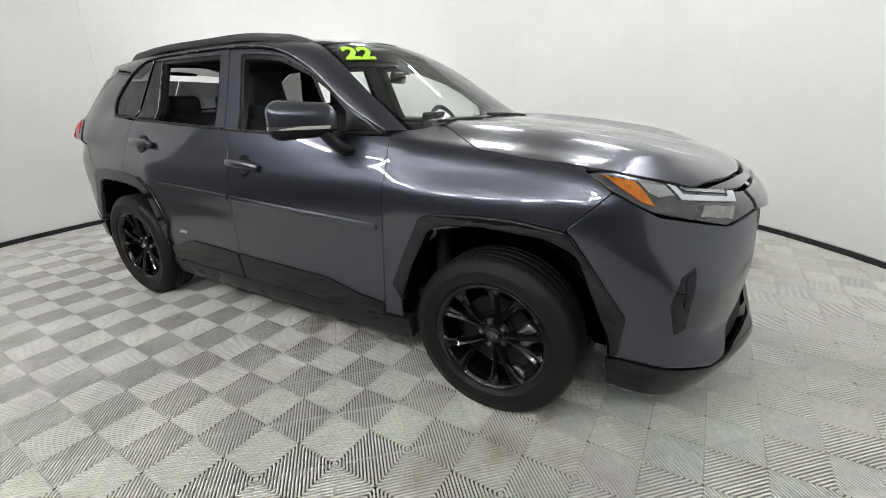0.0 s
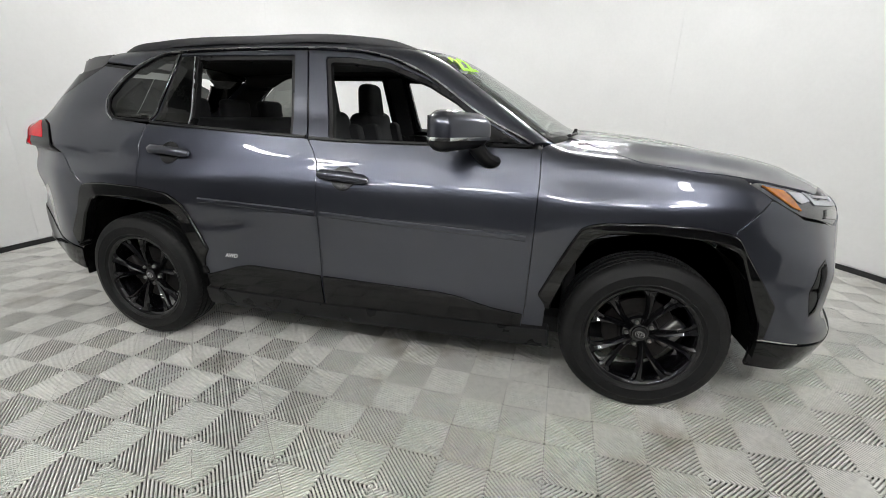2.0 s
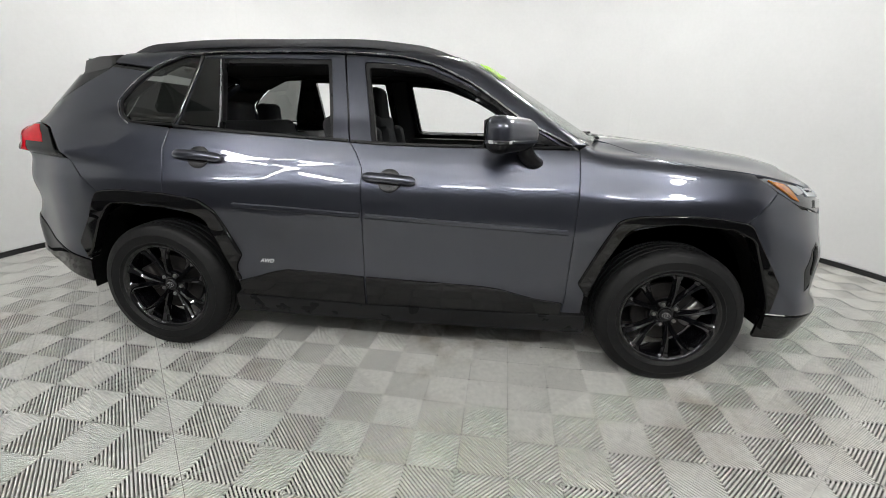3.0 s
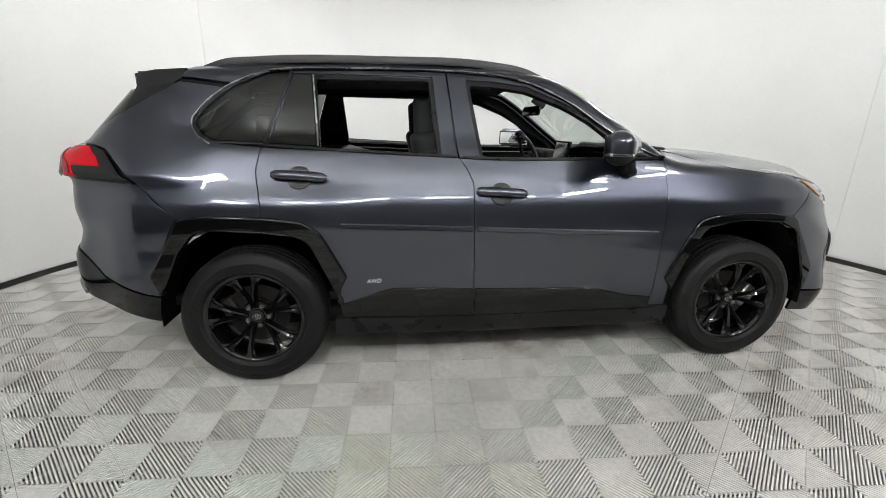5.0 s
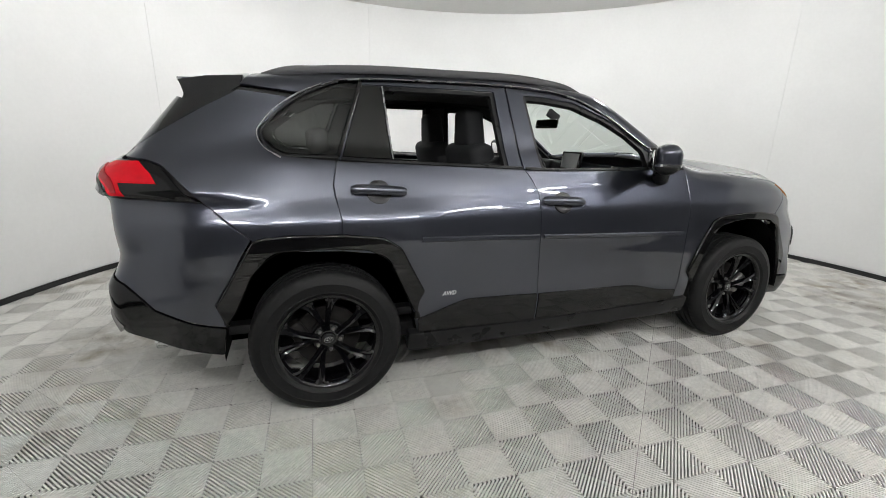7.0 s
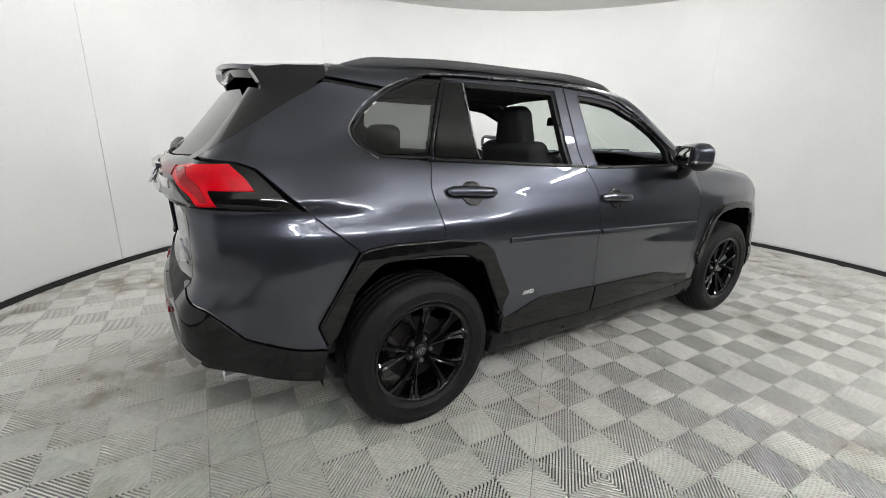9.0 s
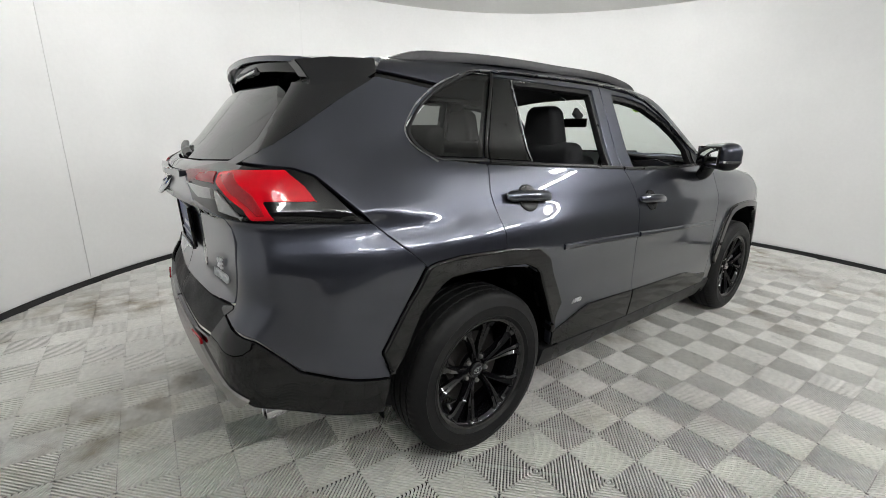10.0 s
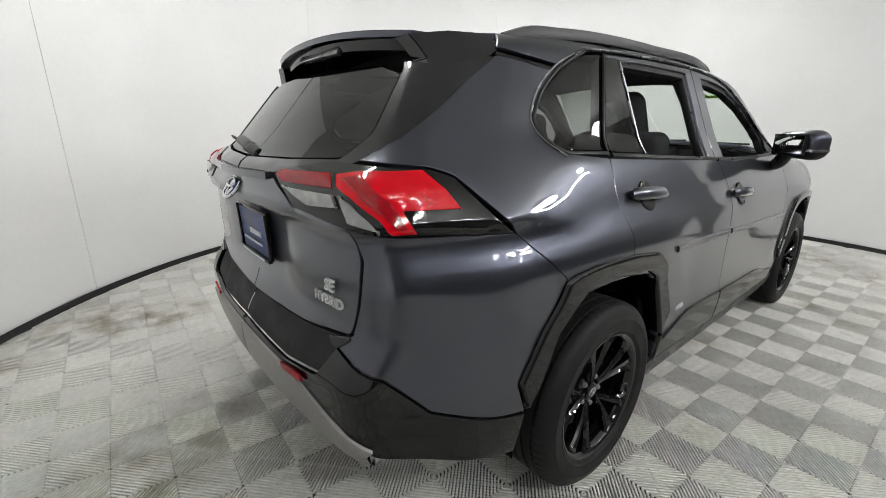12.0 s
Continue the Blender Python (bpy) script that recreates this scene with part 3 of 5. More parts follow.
def round_lamp(angle):
    a = radians(angle)
    ob = thing("round_lamp", "round white lamp at the rim of the ceiling", "lamp", (ROOM_X + 3.75 * math.cos(a), ROOM_Y + 3.75 * math.sin(a), ROOM_H - 0.14), "round lamps at the ceiling")
    tilt = Matrix.Rotation(a, 4, "Z") @ Matrix.Rotation(radians(35), 4, "Y")
    for name, bm, mat in (("housing", lathe([(0.03, 0.16), (0.12, 0.14), (0.22, 0.0), (0.235, -0.02), (0.225, -0.02), (0.20, 0.01)], 40, "z"), MATT_BLACK), ("lamp_glass", lathe([(0.215, -0.008), (0.12, -0.022), (0.0, -0.026)], 40, "z"), SPOT_GLOW)):
        bm.transform(tilt @ Matrix.Diagonal((0.6, 0.6, 0.6, 1)))
        piece = part(name, bm, mat, ob)
        piece.matrix_parent_inverse = Matrix()
    return ob


round_lamp(-47)

# ---- the car ----
car = thing("car", "dark grey compact suv with black wheels, parked on the tiles", "car")
V = lambda *p: np.array(p, float)
LOW_SIDE, WIND, HIGH = Chart(-90, 30), Chart(0, 40), Chart(-90, 45)

# bonnet, wings, doors and quarter panels
hood = panel("hood", np.r_[T((1.00, 0), (0.985, -0.30), (0.945, -0.56), (1.015, -0.615), (1.134, -0.708), (1.24, -0.798), (1.456, -0.806),
             (1.645, -0.786), (1.80, -0.735), (1.985, -0.645), (2.09, -0.45), (2.145, -0.25), (2.155, 0))], TOP, PAINT, car, mirror="join", radius=0.03,
             relief=lambda p: -0.010 * bump(np.abs(p[:, 1]), -1, 0.33, 0.10) * bump(p[:, 0], 1.05, 2.0, 0.3))
fender = panel("front_fender", np.r_[SL((0.833, 1.166), (0.838, 1.02), (0.83, 0.714), (0.82, 0.44), (0.812, 0.352)), S((0.91, 0.352), (0.915, 0.48), (1.071, 0.80),
               (1.315, 0.852), (1.547, 0.832), (1.60, 0.835)), SL((1.618, 0.868), (1.748, 1.0)), S((1.655, 1.062)), T((1.645, -0.786), (1.456, -0.806), (1.24, -0.798), (1.134, -0.708),
               (1.015, -0.615), (0.95, -0.60), (0.90, -0.70))], LOW_SIDE, PAINT, car, radius=0.008)
door_f = panel("front_door", S((0.833, 1.163), (0.838, 1.02), (0.83, 0.714), (0.82, 0.44), (0.812, 0.340), (-0.208, 0.330), (-0.213, 0.71), (-0.220, 1.05),
               (-0.253, 1.12), (-0.288, 1.168)), SIDE, PAINT, car, thick=0.03, radius=0.012)
door_r = panel("rear_door", S((-0.288, 1.170), (-0.253, 1.12), (-0.220, 1.05), (-0.213, 0.71), (-0.208, 0.330), (-0.90, 0.350), (-0.93, 0.50), (-1.03, 0.74),
               (-1.10, 0.79), (-1.262, 0.815), (-1.257, 0.95), (-1.278, 1.06), (-1.284, 1.11), (-1.260, 1.215), (-0.99, 1.202), (-0.39, 1.176)), SIDE, PAINT, car, thick=0.03, radius=0.01)
quarter = panel("quarter_panel", np.r_[S((-1.260, 1.215), (-1.284, 1.11), (-1.278, 1.06), (-1.257, 0.95), (-1.262, 0.815), (-1.542, 0.83), (-1.62, 0.80)), SL((-1.640, 0.889),
                (-1.815, 1.044)), S((-1.966, 1.198), (-2.023, 1.218), (-2.152, 1.231), (-2.05, 1.290), (-1.938, 1.360), (-1.80, 1.446), (-1.665, 1.522), (-1.53, 1.507), (-1.415, 1.492),
                (-1.51, 1.425), (-1.585, 1.357), (-1.587, 1.300), (-1.50, 1.238))],
                SIDE, PAINT, car, radius=0.012)
# roof with its side rails and screen pillars
roof = panel("roof", T((0.275, 0), (0.255, -0.30), (0.20, -0.53), (-0.3, -0.575), (-1.0, -0.570), (-1.59, -0.525), (-1.62, -0.3), (-1.63, 0)), TOP, PAINT, car, mirror="join", radius=0.02,
             relief=lambda p: -0.006 * bump(np.abs(p[:, 1]), 0.10, 0.42, 0.1))
cant = panel("roof_side", np.r_[S((-1.658, 1.545), (-1.53, 1.530), (-1.40, 1.516), (-1.31, 1.553), (-1.225, 1.588), (-0.34, 1.600), (-0.05, 1.580), (0.10, 1.548), (0.30, 1.462), (0.56, 1.296), (0.80, 1.182)),
             T((0.885, -0.735), (0.66, -0.680), (0.44, -0.618), (0.26, -0.56), (0.16, -0.54), (-0.3, -0.582), (-1.0, -0.577), (-1.60, -0.532))], HIGH, PAINT, car, radius=0.006, gap=0.0015)
panel("spoiler_seal", T((-1.57, 0), (-1.57, -0.48), (-1.575, -0.555), (-1.70, -0.545), (-1.71, 0)), TOP, SATIN_BLACK, car, "black seal before the spoiler", mirror="join", offset=-0.022, thick=0.02, radius=0.01)
pillar_strip = panel("roof_pillar_strip", S((-1.662, 1.536), (-1.53, 1.522), (-1.408, 1.508), (-1.42, 1.492), (-1.53, 1.506), (-1.67, 1.521)), SIDE, GLOSS_BLACK, car, "gloss black strip", offset=-0.004, radius=0.003, res=0.02, gap=0.001)
windshield = panel("windshield", T((1.055, 0), (1.04, -0.30), (0.985, -0.55), (0.90, -0.71), (0.66, -0.668), (0.44, -0.606), (0.27, -0.548), (0.29, -0.3), (0.30, 0)), WIND, CABIN_GLASS, car,
                   "clear greenish windscreen", mirror="join", radius=0.03, thick=0.004, offset=-0.002)
windshield.visible_shadow = False
cowl = panel("cowl_panel", T((1.07, 0), (1.05, -0.30), (0.99, -0.56), (0.905, -0.715), (0.86, -0.735), (0.90, -0.70), (0.945, -0.56), (0.985, -0.30), (0.99, 0)), TOP, MATT_BLACK, car, "black plastic cowl below the windscreen", mirror="join", offset=-0.020, radius=0.01)

# door frames, panes and their bright trim
frame_f = panel("window_frame", S((-0.288, 1.170), (-0.300, 1.24), (-0.343, 1.594), (-0.05, 1.574), (0.10, 1.542), (0.30, 1.456), (0.56, 1.290), (0.795, 1.174)), SIDE, PAINT, door_f, "dark grey satin window frame",
                holes=[S((-0.182, 1.176), (0.76, 1.176), (0.565, 1.278), (0.44, 1.372), (0.295, 1.449), (0.085, 1.530), (-0.10, 1.553), (-0.245, 1.558))], offset=-0.004, thick=0.05, radius=0.01, gap=0.001)
frame_r = panel("window_frame", S((-0.294, 1.172), (-0.306, 1.24), (-0.349, 1.594), (-0.80, 1.592), (-1.112, 1.584), (-1.252, 1.222), (-0.99, 1.208)), SIDE, PAINT, door_r, "dark grey satin window frame",
                holes=[S((-1.236, 1.226), (-0.378, 1.184), (-0.416, 1.568), (-1.112, 1.572))], offset=-0.004, thick=0.05, radius=0.01, gap=0.001, hole_radius=0.012)
panel("window_seal", S((-0.205, 1.170), (0.785, 1.170), (0.58, 1.286), (0.45, 1.381), (0.30, 1.456), (0.09, 1.538), (-0.10, 1.562), (-0.262, 1.568)), SIDE, SATIN_BLACK, door_f, "black rubber channel of the lowered window",
      holes=[S((-0.160, 1.180), (0.57, 1.172), (0.548, 1.268), (0.43, 1.356), (0.29, 1.431), (0.08, 1.508), (-0.10, 1.530), (-0.222, 1.535))], offset=-0.014, thick=0.03, radius=0.01, gap=0.0)
panel("window_seal", S((-1.245, 1.222), (-0.365, 1.180), (-0.402, 1.578), (-1.118, 1.580)), SIDE, SATIN_BLACK, door_r, "black rubber channel of the lowered window",
      holes=[S((-0.985, 1.216), (-0.398, 1.190), (-0.436, 1.548), (-1.006, 1.550))], offset=-0.014, thick=0.03, radius=0.01, gap=0.0, hole_radius=0.012)
panel("door_window", S((-1.000, 1.222), (-1.228, 1.233), (-1.112, 1.566), (-1.022, 1.560)), SIDE, DARK_GLASS, door_r, "fixed dark tinted pane", offset=0.0, thick=0.004, radius=0.01)
panel("mirror_corner", S((0.592, 1.183), (0.578, 1.262), (0.745, 1.183)), SIDE, SATIN_BLACK, door_f, "black corner plate behind the mirror", offset=0.0, thick=0.006, radius=0.008)
panel("quarter_window", S((-1.255, 1.240), (-1.497, 1.250), (-1.572, 1.312), (-1.573, 1.355), (-1.50, 1.420), (-1.405, 1.492), (-1.30, 1.540), (-1.222, 1.570), (-1.128, 1.578)), SIDE, DARK_GLASS, car, "dark privacy glass pane", offset=-0.004, thick=0.005, radius=0.02)
strip("quarter_seal", S((-1.25, 1.231), (-1.40, 1.235), (-1.499, 1.243), (-1.56, 1.285), (-1.580, 1.335), (-1.55, 1.380), (-1.405, 1.501), (-1.30, 1.551), (-1.225, 1.578)), 0.012, 0.004, SATIN_BLACK, car, "dark seal round the quarter pane", res=0.02)
strip("window_trim", S((-1.30, 1.553), (-1.225, 1.581), (-1.12, 1.592), (-0.80, 1.600), (-0.345, 1.601), (-0.05, 1.582), (0.10, 1.549), (0.30, 1.463), (0.56, 1.297), (0.80, 1.182)), 0.009, 0.004, TRIM_BRIGHT, car, "bright strip over the side windows", res=0.02)
strip("quarter_trim", S((-1.50, 1.228), (-1.572, 1.276), (-1.597, 1.335), (-1.565, 1.388), (-1.418, 1.509), (-1.30, 1.561)), 0.007, 0.004, TRIM_BRIGHT, car, "thin bright rim of the quarter pane", res=0.02)
strip("window_divider", S((-1.250, 1.235), (-1.118, 1.578)), 0.016, 0.005, GLOSS_BLACK, car, "black divider between the rear panes")
strip("pane_divider", S((-0.992, 1.220), (-1.014, 1.562)), 0.008, 0.004, TRIM_BRIGHT, door_r, "thin bright divider at the fixed pane")
strip("belt_seal", S((0.79, 1.172), (0.3, 1.166), (-0.16, 1.168), (-0.28, 1.173)), 0.016, 0.008, SATIN_BLACK, door_f, "black belt seal")
strip("belt_seal", S((-0.30, 1.176), (-0.39, 1.180), (-0.99, 1.208), (-1.24, 1.222)), 0.016, 0.008, SATIN_BLACK, door_r, "black belt seal")

# door mouldings, badges, handles
strip("side_moulding", S((-0.226, 0.819), (-0.55, 0.832), (-0.885, 0.846)), 0.026, 0.010, PAINT, door_r, "slim body-coloured rubbing strip")
strip("side_moulding", S((0.80, 0.780), (0.30, 0.798), (-0.196, 0.818)), 0.026, 0.010, PAINT, door_f, "slim body-coloured rubbing strip")


def handle(x, z):
    """A bar grip with thick ends, over a pocket."""
    p, n = snap(S((x - 0.13, z + 0.012), (x, z + 0.004), (x + 0.13, z - 0.004)))
    path = arc_path(p, 0.02)
    path, n = snap(path)
    k = np.linspace(-1, 1, len(path))
    path = path + n * (0.014 + 0.014 * (1 - k**2))[:, None]
    sc = [0.55 + 0.45 * float(np.clip((1 - abs(t)) / 0.12, 0, 1)) ** 0.5 for t in k]
    return sweep(path, round_section(0.0235, 0.015, 14), [tuple(v) for v in n], scale=sc)


def pocket(x, z):
    """The hollow behind a handle, shown as a dished dark oval rim; its black stands for shade on body colour."""
    c, n = snap(S((x, z)))
    c, n = Vector(c[0]) + Vector(n[0]) * 0.004, Vector(n[0])
    m = Matrix.Translation(c) @ n.to_track_quat("Z", "X").to_matrix().to_4x4()
    bm = lathe([(0.0, 0.0020), (0.028, 0.0016), (0.041, 0.0032), (0.0445, 0.0020), (0.046, -0.004)], 40, "z")
    ang = n.to_track_quat("Z", "X").to_matrix()
    bm.transform(m @ Matrix.Diagonal((1.30, 1.30, 1, 1)))
    return bm


for x, z, door in ((-0.077, 0.995, door_f), (-1.078, 1.073, door_r)):
    pair("handle", lambda: handle(x, z), PAINT, door, "body-coloured bar handle")
    pair("handle_pocket", lambda: pocket(x, z), SATIN_BLACK, door, "dished black oval for the shaded hollow behind the handle")


def letters(text, size, at, right, up, depth=0.003, bold=0.0, shear=0.0):
    """Raised letters, as a mesh."""
    cu = bpy.data.curves.new("letters", "FONT")
    cu.body, cu.size, cu.extrude, cu.offset, cu.shear, cu.resolution_u = text, size, depth, bold, shear, 3
    cu.align_x, cu.align_y = "CENTER", "CENTER"
    ob = bpy.data.objects.new("letters", cu)
    me = ob.to_mesh()
    bm = bmesh.new()
    bm.from_mesh(me)
    ob.to_mesh_clear()
    bpy.data.objects.remove(ob)
    bpy.data.curves.remove(cu)
    r, u = Vector(right).normalized(), Vector(up).normalized()
    out = r.cross(u).normalized()
    m = Matrix((r, out.cross(r), out)).transposed().to_4x4()
    bm.transform(Matrix.Translation(at) @ m)
    return bm


pa, pn = snap(S((-0.735, 0.552)))
part("awd_badge", letters("AWD", 0.030, Vector(pa[0]) + Vector(pn[0]) * 0.002, (1, 0, 0), (0.02, 0.10, 1), 0.002, 0.0003, 0.25), BADGE_SILVER, door_r[0], "small chrome letters")
pl, nl = pa * [1, -1, 1], pn * [1, -1, 1]
part("awd_badge", letters("AWD", 0.030, Vector(pl[0]) + Vector(nl[0]) * 0.002, (-1, 0, 0), (-0.02, -0.10, 1), 0.002, 0.0003, 0.25), BADGE_SILVER, door_r[1], "small chrome letters")

# black lower cladding, sills and wheel arch flares
panel("lower_cladding", S((-0.90, 0.352), (-0.905, 0.43), (-0.815, 0.458), (-0.70, 0.497), (-0.63, 0.512), (-0.40, 0.505), (-0.212, 0.496), (-0.211, 0.332)), SIDE, GLOSS_BLACK, door_r, "gloss black lower door cladding", offset=0.010, thick=0.014, radius=0.01, edge=0.004)
panel("lower_cladding", S((-0.204, 0.331), (-0.204, 0.496), (0.10, 0.488), (0.403, 0.481), (0.50, 0.470), (0.60, 0.445), (0.672, 0.428), (0.814, 0.412), (0.806, 0.341)), SIDE, GLOSS_BLACK, door_f, "gloss black lower door cladding", offset=0.010, thick=0.014, radius=0.01, edge=0.004)
panel("sill", S((-0.945, 0.345), (-0.90, 0.340), (-0.21, 0.325), (0.815, 0.335), (0.94, 0.345), (0.95, 0.23), (0, 0.215), (-0.95, 0.23)), SIDE, SATIN_BLACK, car, "black plastic sill", offset=0.004, thick=0.05, radius=0.02)
panel("wheel_arch_flare", S((-1.775, 0.500), (-1.812, 0.600), (-1.72, 0.750), (-1.640, 0.885), (-1.60, 0.897), (-1.49, 0.905), (-1.248, 0.896), (-1.072, 0.872), (-1.045, 0.857), (-0.985, 0.815), (-0.866, 0.580), (-0.90, 0.520), (-0.905, 0.430),
      (-0.935, 0.50), (-1.044, 0.748), (-1.07, 0.775), (-1.149, 0.812), (-1.35, 0.832), (-1.542, 0.826), (-1.58, 0.805), (-1.655, 0.720), (-1.73, 0.560)), SIDE, GLOSS_BLACK, car, "gloss black wheel arch flare", offset=0.018, thick=0.05, radius=0.014, edge=0.010, res=0.025)
panel("wheel_arch_flare", S((0.925, 0.450), (0.872, 0.525), (0.95, 0.700), (1.025, 0.850), (1.06, 0.868), (1.128, 0.884), (1.300, 0.893), (1.444, 0.891), (1.605, 0.868), (1.64, 0.850), (1.70, 0.765), (1.846, 0.560), (1.835, 0.400),
      (1.800, 0.400), (1.79, 0.473), (1.665, 0.760), (1.64, 0.785), (1.547, 0.828), (1.315, 0.846), (1.15, 0.832), (1.10, 0.815), (1.071, 0.790), (0.99, 0.630)), SIDE, GLOSS_BLACK, car, "gloss black wheel arch flare", offset=0.018, thick=0.05, radius=0.014, edge=0.010, res=0.025)


def arch_liner(x):
    """The dark inner shell of a wheel house."""
    prof = [(0.458 * math.cos(a), 0.37 + 0.487 * math.sin(a)) for a in np.linspace(-0.10, math.pi + 0.10, 28)]
    own = bmesh.new()
    rows = [[own.verts.new((x + u, y, w)) for u, w in prof] for y in (-0.872, -0.70, -0.655)]
    for a, b in zip(rows, rows[1:]):
        for k in range(len(prof) - 1):
            own.faces.new((a[k], a[k + 1], b[k + 1], b[k]))
    own.faces.new(rows[-1])
    bmesh.ops.solidify(own, geom=own.faces[:], thickness=-0.012)
    return own


for x in (-1.345, 1.345):
    pair("wheel_liner", lambda: arch_liner(x), LINER, car, "black wheel house liner")
part("underbody", box((3.45, 1.50, 0.10), (0, 0, 0.30), bevel=0.03), MATT_BLACK, car, "dark underside of the car")

# front: bumper, headlamps, grille
bumper_f = panel("front_bumper", np.r_[SL((1.748, 1.000), (1.618, 0.868)), S((1.66, 0.80), (1.70, 0.75), (1.83, 0.560), (1.83, 0.395)), F((-0.71, 0.372), (-0.655, 0.400), (-0.515, 0.555), (-0.44, 0.700), (-0.43, 0.905), (-0.59, 0.868)),
                 S((1.90, 0.920), (1.83, 0.958))], FRONT_CORNER, PAINT, car, radius=0.012)
panel("front_lip", np.r_[S((1.79, 0.380), (1.84, 0.385)), F((-0.715, 0.366), (-0.655, 0.390), (-0.57, 0.425), (-0.41, 0.450), (0, 0.450), (0, 0.25), (-0.45, 0.235)), S((2.05, 0.232), (1.80, 0.25))], FRONT_CORNER, GLOSS_BLACK, car, "black lower front lip",
      offset=0.003, mirror="join", radius=0.012)
grille = panel("grille", F((-0.655, 0.400), (-0.515, 0.555), (-0.44, 0.700), (-0.43, 0.89), (0, 0.89), (0, 0.45), (-0.41, 0.45), (-0.57, 0.428)), FRONT, MATT_BLACK, car, "black grille", offset=-0.03, mirror="join", radius=0.01)
panel("nose_panel", np.r_[F((-0.43, 0.905), (-0.43, 0.975), (-0.20, 0.985), (0, 0.985), (0, 0.89), (-0.3, 0.89))], FRONT, PAINT, car, mirror="join", radius=0.01, gap=0.001)
panel("nose_cap", np.r_[T((2.168, 0), (2.158, -0.25), (2.10, -0.45), (2.00, -0.648)), F((-0.52, 0.984), (-0.43, 0.984), (-0.2, 0.990), (0, 0.990))], NOSE, PAINT, car, mirror="join", radius=0.008, gap=0.001, res=0.02)
duct = panel("bumper_duct", F((-0.782, 0.723), (-0.742, 0.756), (-0.746, 0.730), (-0.769, 0.575), (-0.774, 0.527), (-0.798, 0.508), (-0.801, 0.62)), FRONT_CORNER, GLOSS_BLACK, bumper_f, "black vertical duct in the bumper", offset=0.002, thick=0.004, radius=0.004, res=0.015)
panel("duct_mesh", F((-0.775, 0.716), (-0.752, 0.735), (-0.754, 0.715), (-0.772, 0.590), (-0.779, 0.610)), FRONT_CORNER, MATT_BLACK, bumper_f, "ribbed black mesh", offset=0.007, thick=0.003, radius=0.003, res=0.006, relief=lambda p: 0.0014 * np.sin(p[:, 2] * 480), gap=0.0005)
LAMP = [(1.655, 1.062), (1.747, 1.008), (1.83, 0.962), (1.885, 0.936)]
lamp_edge = np.r_[S(*LAMP), F((-0.71, 0.908), (-0.60, 0.872), (-0.43, 0.910), (-0.41, 0.972)), T((2.00, -0.640), (1.80, -0.728), (1.70, -0.770))]
headlamp = panel("headlamp", lamp_edge, FRONT_CORNER, LAMP_DARK, car, "grey headlamp with amber corner and white light bars", offset=-0.006, radius=0.006, res=0.02)
panel("amber_corner", FC((0.655, 1.054), (0.744, 1.036), (0.765, 0.996), (0.783, 0.956), (0.741, 0.970), (0.685, 1.018)), FRONT_CORNER, AMBER, headlamp, "amber corner reflector", offset=0.0, thick=0.003, radius=0.004, res=0.012, gap=0.001)
panel("lamp_reflector", FC((0.753, 1.034), (0.843, 1.020), (0.864, 0.988), (0.800, 0.982), (0.775, 0.996)), FRONT_CORNER, LAMP_CHROME, headlamp, "bright reflector", offset=0.0, thick=0.003, radius=0.004, res=0.012, gap=0.001)
panel("lamp_reflector", FC((0.896, 1.012), (1.090, 0.990), (1.088, 0.977), (0.913, 0.998)), FRONT_CORNER, LAMP_CHROME, headlamp, "bright upper reflector", offset=0.0, thick=0.003, radius=0.003, res=0.012, gap=0.001)
panel("light_guide", FC((0.856, 1.022), (0.882, 1.016), (0.897, 0.991), (1.090, 0.970), (1.100, 0.988), (1.135, 0.982), (1.122, 0.947), (0.884, 0.972)), FRONT_CORNER, LIGHT_GUIDE, headlamp, "white light bar", offset=0.001, thick=0.003, radius=0.003, res=0.012, gap=0.001)
panel("lower_lens", FC((0.964, 0.952), (1.110, 0.938), (1.095, 0.892), (0.943, 0.915)), FRONT_CORNER, CLEAR_LENS, headlamp, "ribbed lower lens", offset=0.0, thick=0.003, radius=0.003, res=0.005, relief=lambda p: 0.0016 * np.sin(p[:, 2] * 640), gap=0.001)

# rear: hatch, glass, lamps, bumper
hatch = panel("tailgate", np.r_[R((0, 1.165), (-0.30, 1.172)), R((-0.46, 1.10), (-0.665, 1.078), (-0.690, 1.0), (-0.668, 0.877), (-0.636, 0.785), (-0.41, 0.757), (0, 0.745))], REAR, PAINT, car, mirror="join", radius=0.015,
              relief=lambda p: -0.016 * bump(np.abs(p[:, 1]), -1, 0.30, 0.16) * bump(p[:, 2], 0.83, 1.06, 0.12))
hatch_top = panel("tailgate_glass_surround", np.r_[S((-1.662, 1.515), (-1.80, 1.437), (-1.938, 1.351), (-2.05, 1.281), (-2.150, 1.221)), R((-0.55, 1.205), (-0.30, 1.180), (0, 1.172), (0, 1.215), (-0.30, 1.222), (-0.52, 1.232), (-0.565, 1.30), (-0.52, 1.46), (-0.50, 1.49)), S((-1.88, 1.475), (-1.70, 1.520))],
                  Chart(-150, 25), DARK_GLOSS, car, "dark gloss surround of the rear window", radius=0.008, gap=0.004)
rear_glass = panel("rear_window", R((0, 1.217), (-0.30, 1.224), (-0.52, 1.234), (-0.563, 1.30), (-0.52, 1.455), (-0.40, 1.49), (0, 1.50)), REAR, REAR_GLASS, car, "dark tinted rear window", mirror="join", offset=-0.003, radius=0.015, thick=0.004)
